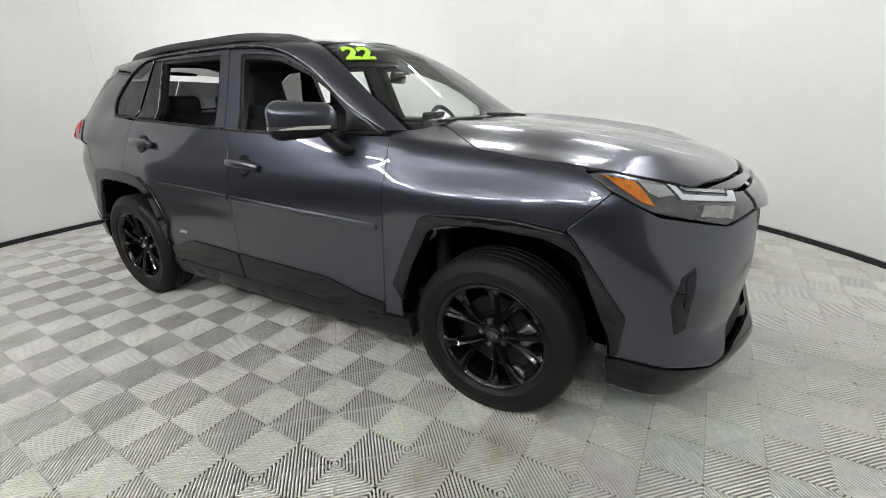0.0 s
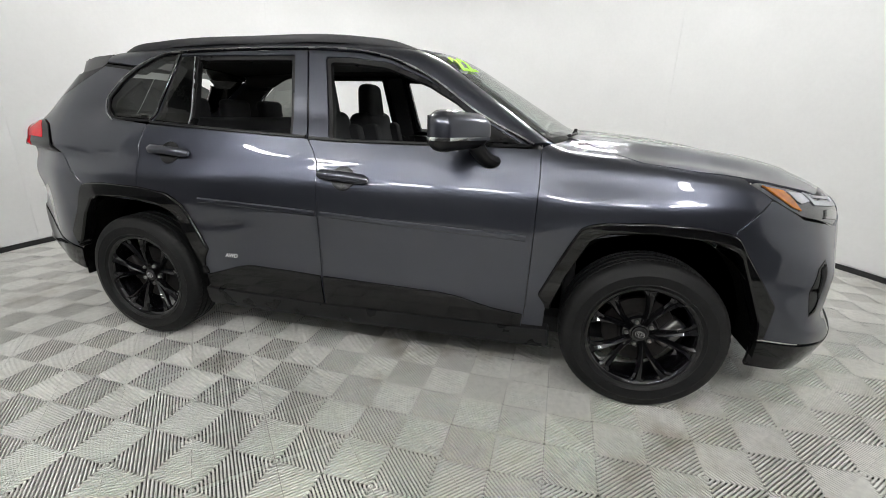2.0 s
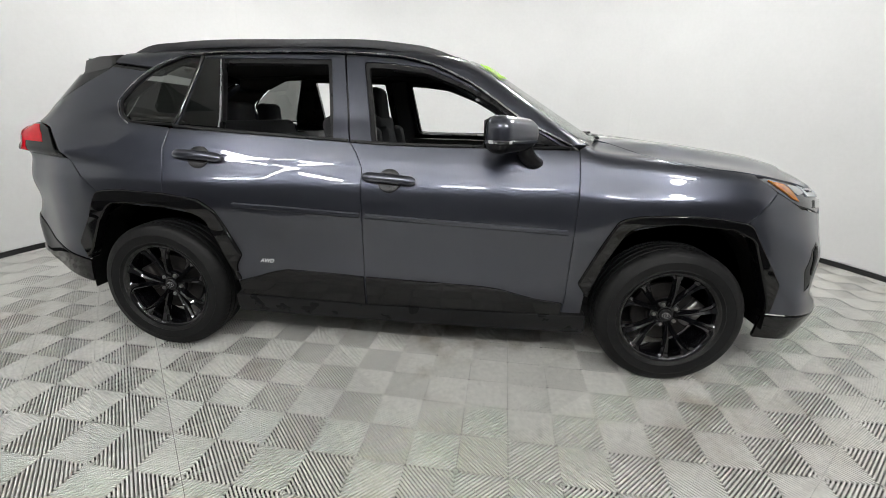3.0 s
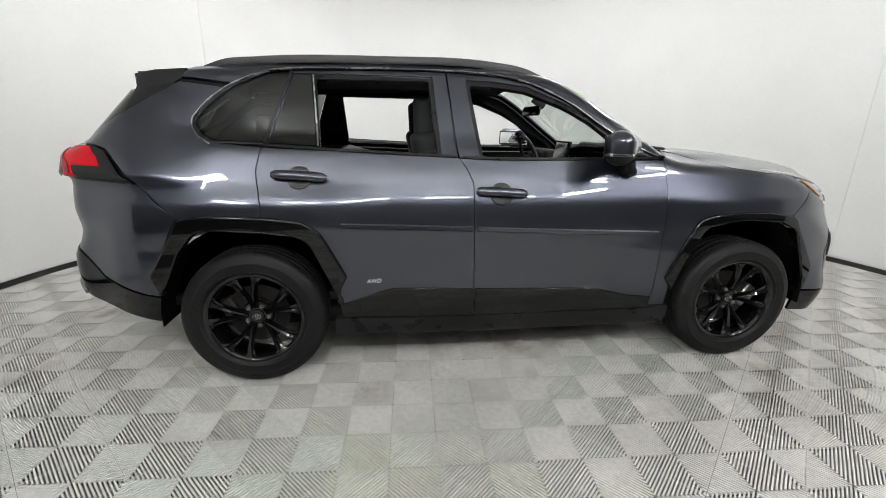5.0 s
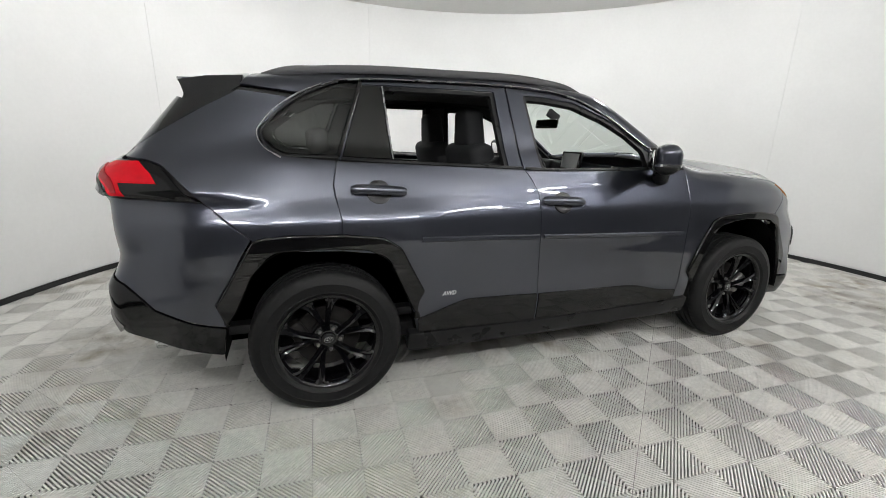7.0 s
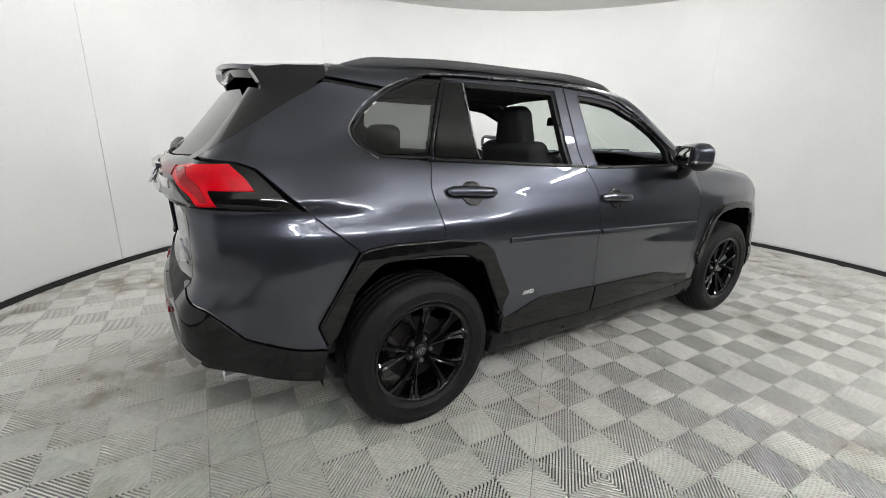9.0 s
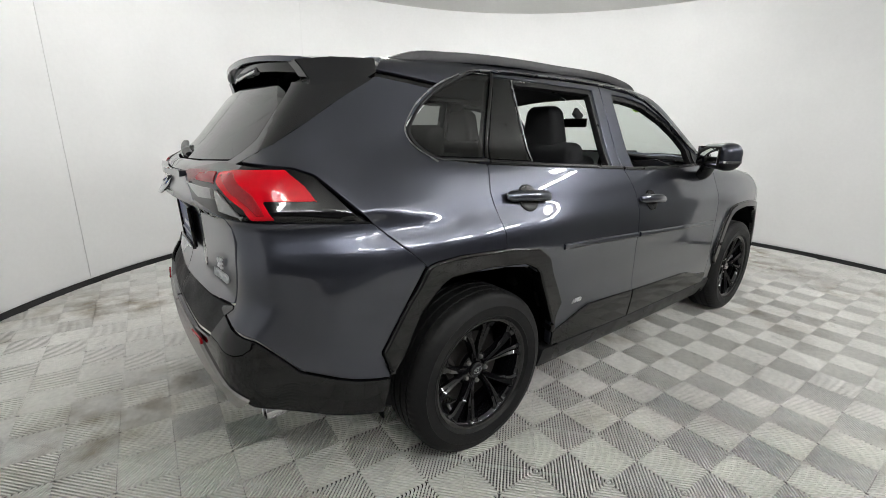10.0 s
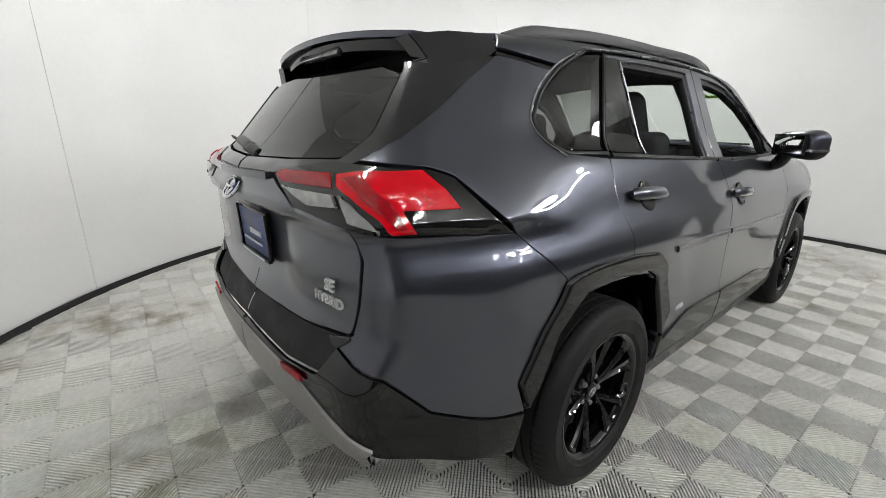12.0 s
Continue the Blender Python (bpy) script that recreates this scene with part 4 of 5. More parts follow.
lamp_r = panel("tail_lamp", np.r_[R((-0.315, 1.183), (-0.385, 1.204)), S((-2.162, 1.226), (-2.023, 1.214), (-1.968, 1.193), (-1.819, 1.046), (-2.116, 1.066)), R((-0.672, 1.084), (-0.458, 1.104))], REAR_CORNER, GLOSS_BLACK, car, "red tail lamp in a black housing", offset=0.004, radius=0.006, res=0.02)
panel("red_lens", RC((-1.135, 1.197), (-1.065, 1.208), (-0.923, 1.212), (-0.865, 1.166), (-0.826, 1.119), (-0.957, 1.125), (-0.924, 1.076), (-0.983, 1.077), (-1.007, 1.104), (-1.077, 1.152), (-1.120, 1.169)), REAR_CORNER, RED_LENS, lamp_r, "bright red lens", offset=0.007, thick=0.004, radius=0.006, res=0.012, gap=0.001)
panel("red_bar", RC((-1.113, 1.188), (-1.060, 1.198), (-0.985, 1.146), (-0.945, 1.086), (-0.968, 1.086), (-1.010, 1.124), (-1.070, 1.168)), REAR_CORNER, RED_BAR, lamp_r, "darker dotted red bar", offset=0.0115, thick=0.002, radius=0.006, res=0.006, relief=lambda p: 0.0006 * np.sin(p[:, 2] * 700) * np.sin(p[:, 0] * 700), gap=0.001)
panel("red_lens_inner", RC((-1.358, 1.180), (-1.335, 1.195), (-1.152, 1.199), (-1.130, 1.166), (-1.325, 1.163)), REAR_CORNER, DARK_RED, lamp_r, "dark red inner lens", offset=0.007, thick=0.004, radius=0.004, res=0.012, gap=0.001)
for outline in (((-1.317, 1.154), (-1.125, 1.155), (-1.108, 1.127), (-1.211, 1.118)), ((-1.108, 1.155), (-1.075, 1.142), (-1.003, 1.082), (-1.079, 1.094))):
    panel("clear_lens", RC(*outline), REAR_CORNER, CLEAR_LENS, lamp_r, "grey ribbed clear lens", offset=0.0125, thick=0.010, radius=0.003, res=0.012, gap=0.001)
bumper_r = panel("rear_bumper", np.r_[SL((-1.640, 0.889), (-1.815, 1.044)), SL((-1.90, 1.049), (-2.116, 1.060)), R((-0.676, 1.074), (-0.697, 1.0), (-0.675, 0.877), (-0.645, 0.785)), S((-2.228, 0.757), (-2.178, 0.698), (-2.065, 0.577), (-1.90, 0.520), (-1.775, 0.495), (-1.812, 0.600), (-1.72, 0.750))], REAR_CORNER, PAINT, car, radius=0.01)
bumper_b = panel("lower_rear_bumper", np.r_[S((-1.775, 0.490), (-1.90, 0.515), (-2.065, 0.572), (-2.178, 0.692), (-2.228, 0.752)), R((-0.645, 0.778), (-0.60, 0.745), (-0.55, 0.655), (-0.36, 0.625), (0, 0.64), (0, 0.575), (-0.45, 0.575), (-0.66, 0.545)), S((-2.20, 0.46), (-2.0, 0.40), (-1.80, 0.355))], REAR_CORNER, GLOSS_BLACK, car,
                 "gloss black lower rear bumper", mirror="join", offset=0.004, radius=0.01)
panel("skid_plate", R((0, 0.62), (-0.42, 0.612), (-0.66, 0.545), (-0.735, 0.49), (-0.70, 0.455), (-0.40, 0.465), (0, 0.47)), REAR_CORNER, SILVER, car, "silver skid strip under the rear bumper", mirror="join", offset=0.014, radius=0.01, thick=0.03)
panel("bumper_step", R((0, 0.742), (-0.41, 0.752), (-0.60, 0.770), (-0.598, 0.740), (-0.552, 0.660), (-0.36, 0.630), (0, 0.645)), REAR, MATT_BLACK, car, "black textured bumper step", mirror="join", offset=-0.012, radius=0.01)
panel("bumper_reflector", R((-0.36, 0.622), (-0.49, 0.632), (-0.50, 0.612), (-0.37, 0.602)), REAR_CORNER, DARK_RED, bumper_b if not isinstance(bumper_b, tuple) else bumper_b, "small dark red reflector", offset=0.017, thick=0.006, radius=0.004, res=0.015)


# roof spoiler over the rear window
def spoiler_sheet(lift, x0, x1, inset):
    own, nx, ny = bmesh.new(), 9, 25
    rows = []
    for i in range(nx):
        row = []
        for j in range(ny):
            v = -1 + 2 * j / (ny - 1)
            xa, xb = x0 + 0.045 * abs(v) ** 3, x1 + 0.055 * v * v + 0.03 * abs(v) ** 6
            x = xa + (xb - xa) * i / (nx - 1)
            w = 0.565 - 0.06 * i / (nx - 1) - inset
            y = w * v
            z = float(roof_x(np.array(x))) - 0.16 * y * y + lift - 0.03 * abs(v) ** 8 * (1 - i / (nx - 1))
            row.append(own.verts.new((x, y, z)))
        rows.append(row)
    for a, b in zip(rows, rows[1:]):
        for k in range(ny - 1):
            own.faces.new((a[k], b[k], b[k + 1], a[k + 1]))
    bmesh.ops.recalc_face_normals(own, faces=own.faces)
    if own.faces[0].normal.z < 0:
        bmesh.ops.reverse_faces(own, faces=own.faces[:])
    return own


def solid(bm, thick):
    bmesh.ops.solidify(bm, geom=bm.faces[:], thickness=thick)
    return bm


spoiler = part("spoiler", solid(spoiler_sheet(0.0, -1.645, -1.985, 0.0), 0.018), PAINT, car, "body-coloured roof spoiler")
part("spoiler_underside", solid(spoiler_sheet(-0.024, -1.66, -1.955, 0.012), 0.03), GLOSS_BLACK, spoiler, "gloss black underside")


def spoiler_fin():
    """The cheek that joins the spoiler's end to the window surround."""
    own = bmesh.new()
    outer = [(-1.652, -0.600, 1.536), (-1.640, -0.560, 1.588), (-1.80, -0.545, 1.578), (-1.918, -0.508, 1.560), (-1.905, -0.530, 1.535), (-1.890, -0.560, 1.495), (-1.90, -0.585, 1.462), (-1.78, -0.612, 1.462)]
    a = [own.verts.new(p) for p in outer]
    b = [own.verts.new((x, y + 0.065, z - 0.003)) for x, y, z in outer]
    own.faces.new(a)
    own.faces.new(b[::-1])
    for k in range(len(a)):
        own.faces.new((a[k], b[k], b[(k + 1) % len(a)], a[(k + 1) % len(a)]))
    bmesh.ops.triangulate(own, faces=[f for f in own.faces if len(f.verts) > 4])
    bmesh.ops.bevel(own, geom=[e for e in own.edges if len(e.link_faces) == 2 and e.calc_face_angle(0) > 0.6], offset=0.003, segments=2, affect="EDGES")
    return own


pair("spoiler_cheek", spoiler_fin, DARK_GLOSS, spoiler, "dark gloss cheek")
part("brake_lamp", box((0.022, 0.32, 0.026), (-1.945, 0, 1.553), (0, 25, 0), 0.005), CLEAR_LENS, spoiler, "clear high brake lamp")

# roof rails
rail_top = T((-1.47, -0.545), (-1.30, -0.560), (-0.70, -0.585), (-0.10, -0.580), (0.10, -0.555))
rail_path = arc_path(np.r_[T((-1.56, -0.530)) - V(0, 0, 0.01), rail_top[:1] + V(0, 0, 0.014), rail_top[1:4] + V(0, 0, 0.022), rail_top[4:] + V(0, 0, 0.010), T((0.20, -0.535)) - V(0, 0, 0.012)], 0.03)
pair("roof_rail", lambda: sweep(rail_path, [(-0.014, -0.026), (-0.017, -0.004), (-0.013, 0.010), (0.0, 0.014), (0.013, 0.010), (0.017, -0.004), (0.014, -0.026)]), RAIL, car, "dark grey roof rail")


# door mirrors
def mirror_shell(z0, z1, grow=0.0):
    bm = box((0.135 + grow, 0.290 + grow, 0.158 + grow), (0, 0, 0), (0, 0, 0), 0.056, 6)
    for v in bm.verts:
        v.co.z *= 1 - 0.18 * max(0.0, v.co.x / 0.07) ** 2
        v.co.z += 0.09 * v.co.y * (-1 if v.co.z > 0 else 1) * (1 if v.co.y > 0 else 0.3)
        v.co.x += 0.35 * v.co.y**2
    bm.transform(pose(0.497, -0.968, 1.234, 0, 0, -38))
    for z, keep in ((z0, 1), (z1, -1)):
        geom = bm.verts[:] + bm.edges[:] + bm.faces[:]
        cut = bmesh.ops.bisect_plane(bm, geom=geom, plane_co=(0, 0, z), plane_no=(0, 0, keep), clear_inner=True)
        rim = [e for e in cut["geom_cut"] if isinstance(e, bmesh.types.BMEdge)]
        if rim:
            bmesh.ops.edgeloop_fill(bm, edges=rim)
    return bm


def mirror_pane(size, back):
    bm = box(size, (back, 0, 0), (0, 0, 0), 0.002)
    bm.transform(pose(0.497, -0.968, 1.234, 0, 0, -38))
    return bm


mirror = pair("door_mirror", lambda: mirror_shell(1.212, 1.4), PAINT, car, "body-coloured door mirror with a bright signal strip")
pair("mirror_base", lambda: mirror_shell(1.0, 1.198), SATIN_BLACK, mirror, "black lower shell")
pair("signal_strip", lambda: mirror_shell(1.198, 1.212, 0.006), CHROME, mirror, "bright signal strip")
pair("mirror_rim", lambda: mirror_pane((0.008, 0.225, 0.118), -0.0655), SATIN_BLACK, mirror, "black rim round the glass")
pair("mirror_glass", lambda: mirror_pane((0.004, 0.200, 0.098), -0.0695), material("mirror", (0.85, 0.86, 0.86), 0.02, 1.0), mirror, "mirror glass")
pair("mirror_foot", lambda: sweep(arc_path([(0.555, -0.905, 1.180), (0.580, -0.875, 1.135), (0.610, -0.845, 1.105), (0.625, -0.80, 1.10)], 0.02), round_section(0.046, 0.030, 14), (0, 0, 1)), SATIN_BLACK, mirror, "black mirror foot")

# rear details
plate = part("number_plate", box((0.008, 0.305, 0.152), (-2.236, 0, 0.952), (0, -3, 0), 0.003), PLATE_BLUE, car, "blue dealer plate in a black frame")
rim_bm = None
for size, at in (((0.014, 0.325, 0.012), (-2.239, 0, 1.032)), ((0.014, 0.325, 0.012), (-2.243, 0, 0.872)), ((0.014, 0.012, 0.160), (-2.241, 0.158, 0.952)), ((0.014, 0.012, 0.160), (-2.241, -0.158, 0.952))):
    rim_bm = box(size, at, (0, -3, 0), 0.003, bm=rim_bm)
part("plate_frame", rim_bm, GLOSS_BLACK, plate, "black plate frame")
for y, z, w, h in ((0.065, 0.985, 0.09, 0.024), (-0.075, 0.988, 0.07, 0.020), (-0.02, 0.950, 0.12, 0.018), (0.01, 0.915, 0.20, 0.008), (0.0, 1.032, 0.20, 0.005), (0.0, 0.872, 0.24, 0.006)):
    part("print_bar", box((0.003, w, h), (-2.2415 - (0.006 if z > 1.02 or z < 0.88 else 0.0) + 0.055 * (z - 0.952), y, z), (0, -3, 0)), PRINT_WHITE, plate)


def on_rear(y, z):
    p, n = snap(R((y, z)))
    return Vector(p[0]), Vector(n[0])


p, n = on_rear(-0.557, 0.905)
part("trim_badge", letters("SE", 0.048, p + n * 0.010, n.cross((0, 0, 1)) * -1, (0, 0, 1), 0.003, 0.0008, 0.1), BADGE_SILVER, hatch, "chrome letters on the tailgate")
p, n = on_rear(-0.540, 0.858)
part("trim_badge", letters("HYBRID", 0.040, p + n * 0.006, n.cross((0, 0, 1)) * -1, (0, 0, 1), 0.003, 0.0008, 0.1), BADGE_SILVER, hatch, "chrome letters on the tailgate")


def oval_ring(rx, ry, tube, at, n):
    path = [(rx * math.cos(a), ry * math.sin(a), 0) for a in np.linspace(0, 2 * math.pi, 40, endpoint=False)]
    bm = sweep(path, round_section(tube, tube, 8), (0, 0, 1), closed=True)
    bm.transform(Matrix.Translation(at) @ n.to_track_quat("Z", "Y").to_matrix().to_4x4())
    return bm


p, n = on_rear(0, 1.113)
bm = lathe([(0.0, 0.004), (0.052, 0.003), (0.055, 0)], 36, "z")
bm.transform(Matrix.Translation(p) @ n.to_track_quat("Z", "Y").to_matrix().to_4x4() @ Matrix.Diagonal((1, 0.75, 1, 1)))
emblem = part("emblem", bm, BADGE_BLUE, hatch, "blue oval emblem with a chrome ring")
part("emblem_ring", oval_ring(0.058, 0.044, 0.006, p + n * 0.004, n), CHROME, emblem)
part("emblem_bar", merge(oval_ring(0.040, 0.016, 0.005, p + n * 0.006 + Vector((0, 0, 0.012)), n), oval_ring(0.017, 0.036, 0.005, p + n * 0.006, n)), CHROME, emblem)
wiper_r = part("rear_wiper", sweep(arc_path([(-2.205, -0.03, 1.222), (-2.200, 0.08, 1.245), (-2.178, 0.26, 1.262)], 0.03), round_section(0.020, 0.013, 10), (-0.7, 0, 0.7), scale=None), SATIN_BLACK, car, "black rear wiper")
part("wiper_blade", sweep(arc_path([(-2.215, -0.06, 1.214), (-2.172, 0.30, 1.255), (-2.150, 0.46, 1.262)], 0.04), [(-0.006, 0), (0.006, 0), (0.003, 0.014), (-0.003, 0.014)], (-0.7, 0, 0.7)), MATT_BLACK, wiper_r)
part("tailgate_lip", sweep(arc_path([(-2.262, -0.30, 1.176), (-2.285, 0, 1.170), (-2.262, 0.30, 1.176)], 0.04), [(-0.012, -0.012), (0.012, -0.010), (0.012, 0.008), (-0.012, 0.010)]), PAINT, hatch)
pair("exhaust_tip", lambda: lathe([(0.030, -2.02), (0.036, -2.03), (0.040, -2.135), (0.037, -2.140), (0.034, -2.135), (0.032, -2.06), (0.0, -2.06)], 32, "x", (0, -0.585, 0.335)), CHROME, car, "chrome exhaust tip")

# painted number on the screen
p, n = snap(T((0.405, -0.475)))
n = Vector(n[0])
right = Vector((0.24, 0.97, 0.02))
right = right - n * n.dot(right)
part("painted_number", letters("22", 0.185, Vector(p[0]) + n * 0.003, right, n.cross(right), 0.0008, 0.007, 0.35), STICKER, windshield, "lime green painted number 22")
for a, b, c in (((1.02, -0.10, 1.205), (1.00, -0.36, 1.217), (0.955, -0.60, 1.215)), ((1.035, 0.42, 1.200), (1.03, 0.10, 1.222), (1.01, -0.16, 1.230))):
    w = part("front_wiper", sweep(arc_path([a, b, c], 0.04), round_section(0.010, 0.007, 8)), MATT_BLACK, car, "black front wiper")


# ---- wheels ----
def tyre_mesh():
    prof = [(0.238, 0.092), (0.247, 0.104), (0.258, 0.110), (0.2605, 0.1135), (0.263, 0.1115), (0.285, 0.1155), (0.302, 0.117), (0.304, 0.1185), (0.307, 0.1168), (0.330, 0.111), (0.346, 0.100), (0.357, 0.086)]
    for g in (0.062, 0.022, -0.022, -0.062):
        prof += [(0.3615 - abs(g) * 0.015, g + 0.0062), (0.3540, g + 0.0050), (0.3540, g - 0.0050), (0.3615 - abs(g) * 0.015, g - 0.0062)]
    prof += [(r, -y) for r, y in ((0.357, 0.086), (0.346, 0.100), (0.330, 0.111), (0.307, 0.1168), (0.304, 0.1185), (0.302, 0.117), (0.285, 0.1155), (0.263, 0.1115), (0.2605, 0.1135), (0.258, 0.110), (0.247, 0.104), (0.238, 0.092))]
    bm = lathe(prof, 216, "y")
    rough = random.Random(4)
    for v in bm.verts:
        r, a = math.hypot(v.co.x, v.co.z), math.atan2(v.co.z, v.co.x)
        k = int(round(a / (2 * math.pi) * 216)) % 216
        if 0.350 < r and abs(v.co.y) > 0.050 and k % 3 == 0:
            f = (r - 0.0035) / r
            v.co.x, v.co.z = v.co.x * f, v.co.z * f
    for f in [f for f in bm.faces if len(f.verts) > 4]:
        bm.faces.remove(f)
    return bm


def spoke_mesh(side):
    """One bar of a twin spoke, leaning to one side, drawn for the top of the wheel."""
    own, rings = bmesh.new(), []
    for r, ang, wide, front, deep in ((0.045, 5, 0.013, -0.060, 0.036), (0.075, 7, 0.012, -0.066, 0.036), (0.120, 10, 0.0125, -0.078, 0.034), (0.168, 12.5, 0.0175, -0.088, 0.030), (0.204, 14.5, 0.0225, -0.094, 0.028), (0.214, 15.5, 0.031, -0.097, 0.026), (0.232, 16.5, 0.043, -0.098, 0.024)):
        a = radians(90 + side * ang)
        out, across = Vector((math.cos(a), 0, math.sin(a))), Vector((-math.sin(a), 0, math.cos(a)))
        c = out * r
        sec = [(-wide, front + 0.009), (-wide * 0.62, front), (wide * 0.10 * side, front + 0.009), (wide * 0.62, front), (wide, front + 0.009), (wide * 0.75, front + deep), (-wide * 0.75, front + deep)]
        rings.append([own.verts.new(c + across * u + Vector((0, y, 0))) for u, y in sec])
    for a, b in zip(rings, rings[1:]):
        for k in range(7):
            own.faces.new((a[k], a[(k + 1) % 7], b[(k + 1) % 7], b[k]))
    own.faces.new(rings[0]), own.faces.new(rings[-1][::-1])
    return own


def wheel(front):
    """A tyre with rim, ten spokes, hub, nuts, cap, disc and caliper; stands at the origin and faces -y."""
    tyre = part("wheel", tyre_mesh(), RUBBER, car, "black ten-spoke alloy wheel with a black tyre", angle=28)
    part("rim", lathe([(0.240, 0.094), (0.232, 0.086), (0.224, 0.060), (0.216, -0.02), (0.218, -0.070), (0.224, -0.092), (0.233, -0.1005), (0.240, -0.104), (0.2455, -0.1045), (0.2475, -0.101), (0.241, -0.094)], 96, "y", closed=True), RIM, tyre, "gloss black rim")
    spokes = {s: spoke_mesh(s) for s in (-1, 1)}
    for s, bm in spokes.items():
        data = None
        for k in range(5):
            if data is None:
                ob = part("spoke", bm, RIM, tyre)
                data = ob.data
            else:
                ob = new("spoke", data)
                ob.parent = tyre
            ob.rotation_euler[1] = 2 * math.pi * k / 5
    part("hub", lathe([(0.0, -0.058), (0.034, -0.058), (0.036, -0.050), (0.074, -0.046), (0.080, -0.036), (0.080, -0.010)], 60, "y"), RIM, tyre)
    cap = part("centre_cap", lathe([(0.0, -0.0640), (0.026, -0.0632), (0.0295, -0.0605), (0.031, -0.052)], 40, "y"), SATIN_BLACK, tyre, "black cap with a grey emblem")
    part("cap_emblem", merge(merge(oval_ring(0.021, 0.015, 0.0015, Vector((0, -0.0640, 0)), Vector((0, -1, 0))), oval_ring(0.014, 0.006, 0.0013, Vector((0, -0.0642, 0.004)), Vector((0, -1, 0)))), oval_ring(0.006, 0.013, 0.0013, Vector((0, -0.0642, 0)), Vector((0, -1, 0)))), CHROME, cap)
    nut = None
    for k in range(5):
        a = 2 * math.pi * (k + 0.5) / 5 + math.pi / 2
        if nut is None:
            ob = part("lug_nut", lathe([(0.0, -0.060), (0.007, -0.060), (0.0095, -0.057), (0.0105, -0.040)], 6, "y"), STEEL, tyre)
            nut = ob.data
        else:
            ob = new("lug_nut", nut)
            ob.parent = tyre
        ob.location = (0.057 * math.cos(a), 0, 0.057 * math.sin(a))
    part("brake_disc", lathe([(0.06, -0.030), (0.085, -0.030), (0.088, -0.012), (0.158, -0.012), (0.160, -0.004), (0.158, 0.012), (0.06, 0.012)], 72, "y", closed=True), CAST, tyre, "worn grey brake disc")
    cal = box((0.075, 0.070, 0.140), (0.125 if front else -0.125, -0.006, 0.045), (0, 20 if front else -20, 0), 0.016, 3)
    cal = box((0.030, 0.020, 0.060), (0.140 if front else -0.140, -0.048, 0.045), (0, 20 if front else -20, 0), 0.006, 2, bm=cal)
    part("brake_caliper", cal, STEEL if front else CAST, tyre, "grey metal brake caliper")
    part("axle", lathe([(0.05, 0.0), (0.05, 0.30)], 24, "y"), CAST, tyre)
    return tyre


def copy_part(ob, m):
    """A second part with the same pieces at another place."""
    made = {}
    for o in (ob, *ob.children_recursive):
        made[o] = o.copy()
        scene.collection.objects.link(made[o])
        made[o].parent = made.get(o.parent, o.parent)
    made[ob].matrix_basis = m
    return made[ob]


for x, y, z, spin, front in ((1.345, -0.797, 0.3612, 17, True), (-1.345, -0.805, 0.3612, -9, False)):
    w = wheel(front)
    copy_part(w, Matrix.Translation((x, -y, z)) @ Matrix.Rotation(math.pi, 4, "Z") @ Matrix.Rotation(radians(40), 4, "Y"))
    w.matrix_basis = Matrix.Translation((x, y, z)) @ Matrix.Rotation(radians(spin), 4, "Y")

# ---- cabin ----
panel("headliner", T((0.24, 0), (0.20, -0.50), (-0.3, -0.56), (-1.0, -0.55), (-1.70, -0.50), (-1.75, 0)), TOP, HEADLINER, car, "dark cloth headliner", mirror="join", offset=-0.045, thick=0.006)
panel("pillar_trim", np.r_[S((-1.64, 1.50), (-1.40, 1.49), (-1.225, 1.568), (-0.34, 1.585), (-0.05, 1.565), (0.10, 1.533), (0.30, 1.447), (0.56, 1.281), (0.80, 1.165)),
      T((0.885, -0.735), (0.66, -0.680), (0.44, -0.618), (0.26, -0.56), (0.16, -0.54), (-0.3, -0.56), (-1.0, -0.55), (-1.60, -0.51))], HIGH, TRIM_DARK, car, "dark pillar and roof edge trim", offset=-0.040, thick=0.01)
panel("door_trim", S((0.80, 1.15), (0.78, 0.40), (-0.19, 0.40), (-0.20, 1.05), (-0.27, 1.158)), SIDE, TRIM_DARK, door_f, "dark inner door trim", offset=-0.075, thick=0.02, radius=0.03)
panel("door_trim", S((-0.30, 1.162), (-0.23, 1.05), (-0.22, 0.40), (-0.86, 0.40), (-1.05, 0.85), (-1.24, 0.86), (-1.25, 1.205)), SIDE, TRIM_DARK, door_r, "dark inner door trim", offset=-0.075, thick=0.02, radius=0.03)
panel("load_bay_trim", S((-1.27, 1.22), (-1.27, 0.92), (-2.10, 0.92), (-2.12, 1.16), (-2.0, 1.28), (-1.66, 1.49), (-1.44, 1.47), (-1.60, 1.36), (-1.60, 1.29), (-1.50, 1.225)), SIDE, TRIM_DARK, car, "dark load bay trim", offset=-0.06, thick=0.012, radius=0.02)
pair("door_pillar", lambda: sweep(arc_path([(-0.25, -0.79, 0.45), (-0.26, -0.775, 1.05), (-0.30, -0.70, 1.35), (-0.33, -0.60, 1.56)], 0.06), [(-0.055, -0.03), (0.055, -0.03), (0.045, 0.02), (-0.045, 0.02)], (0, -1, 0)), TRIM_DARK, car, "dark centre pillar trim")
part("cabin_floor", box((2.9, 1.44, 0.05), (-0.50, 0, 0.40), bevel=0.01), TRIM_DARK, car, "dark cabin floor")
part("bulkhead", box((0.05, 1.44, 0.70), (1.02, 0, 0.72), bevel=0.01), MATT_BLACK, car, "dark front bulkhead")
part("inner_hatch", box((0.03, 1.20, 0.40), (-2.17, 0, 0.95), (0, 0, 0), 0.01), TRIM_DARK, car, "dark inner tailgate trim")
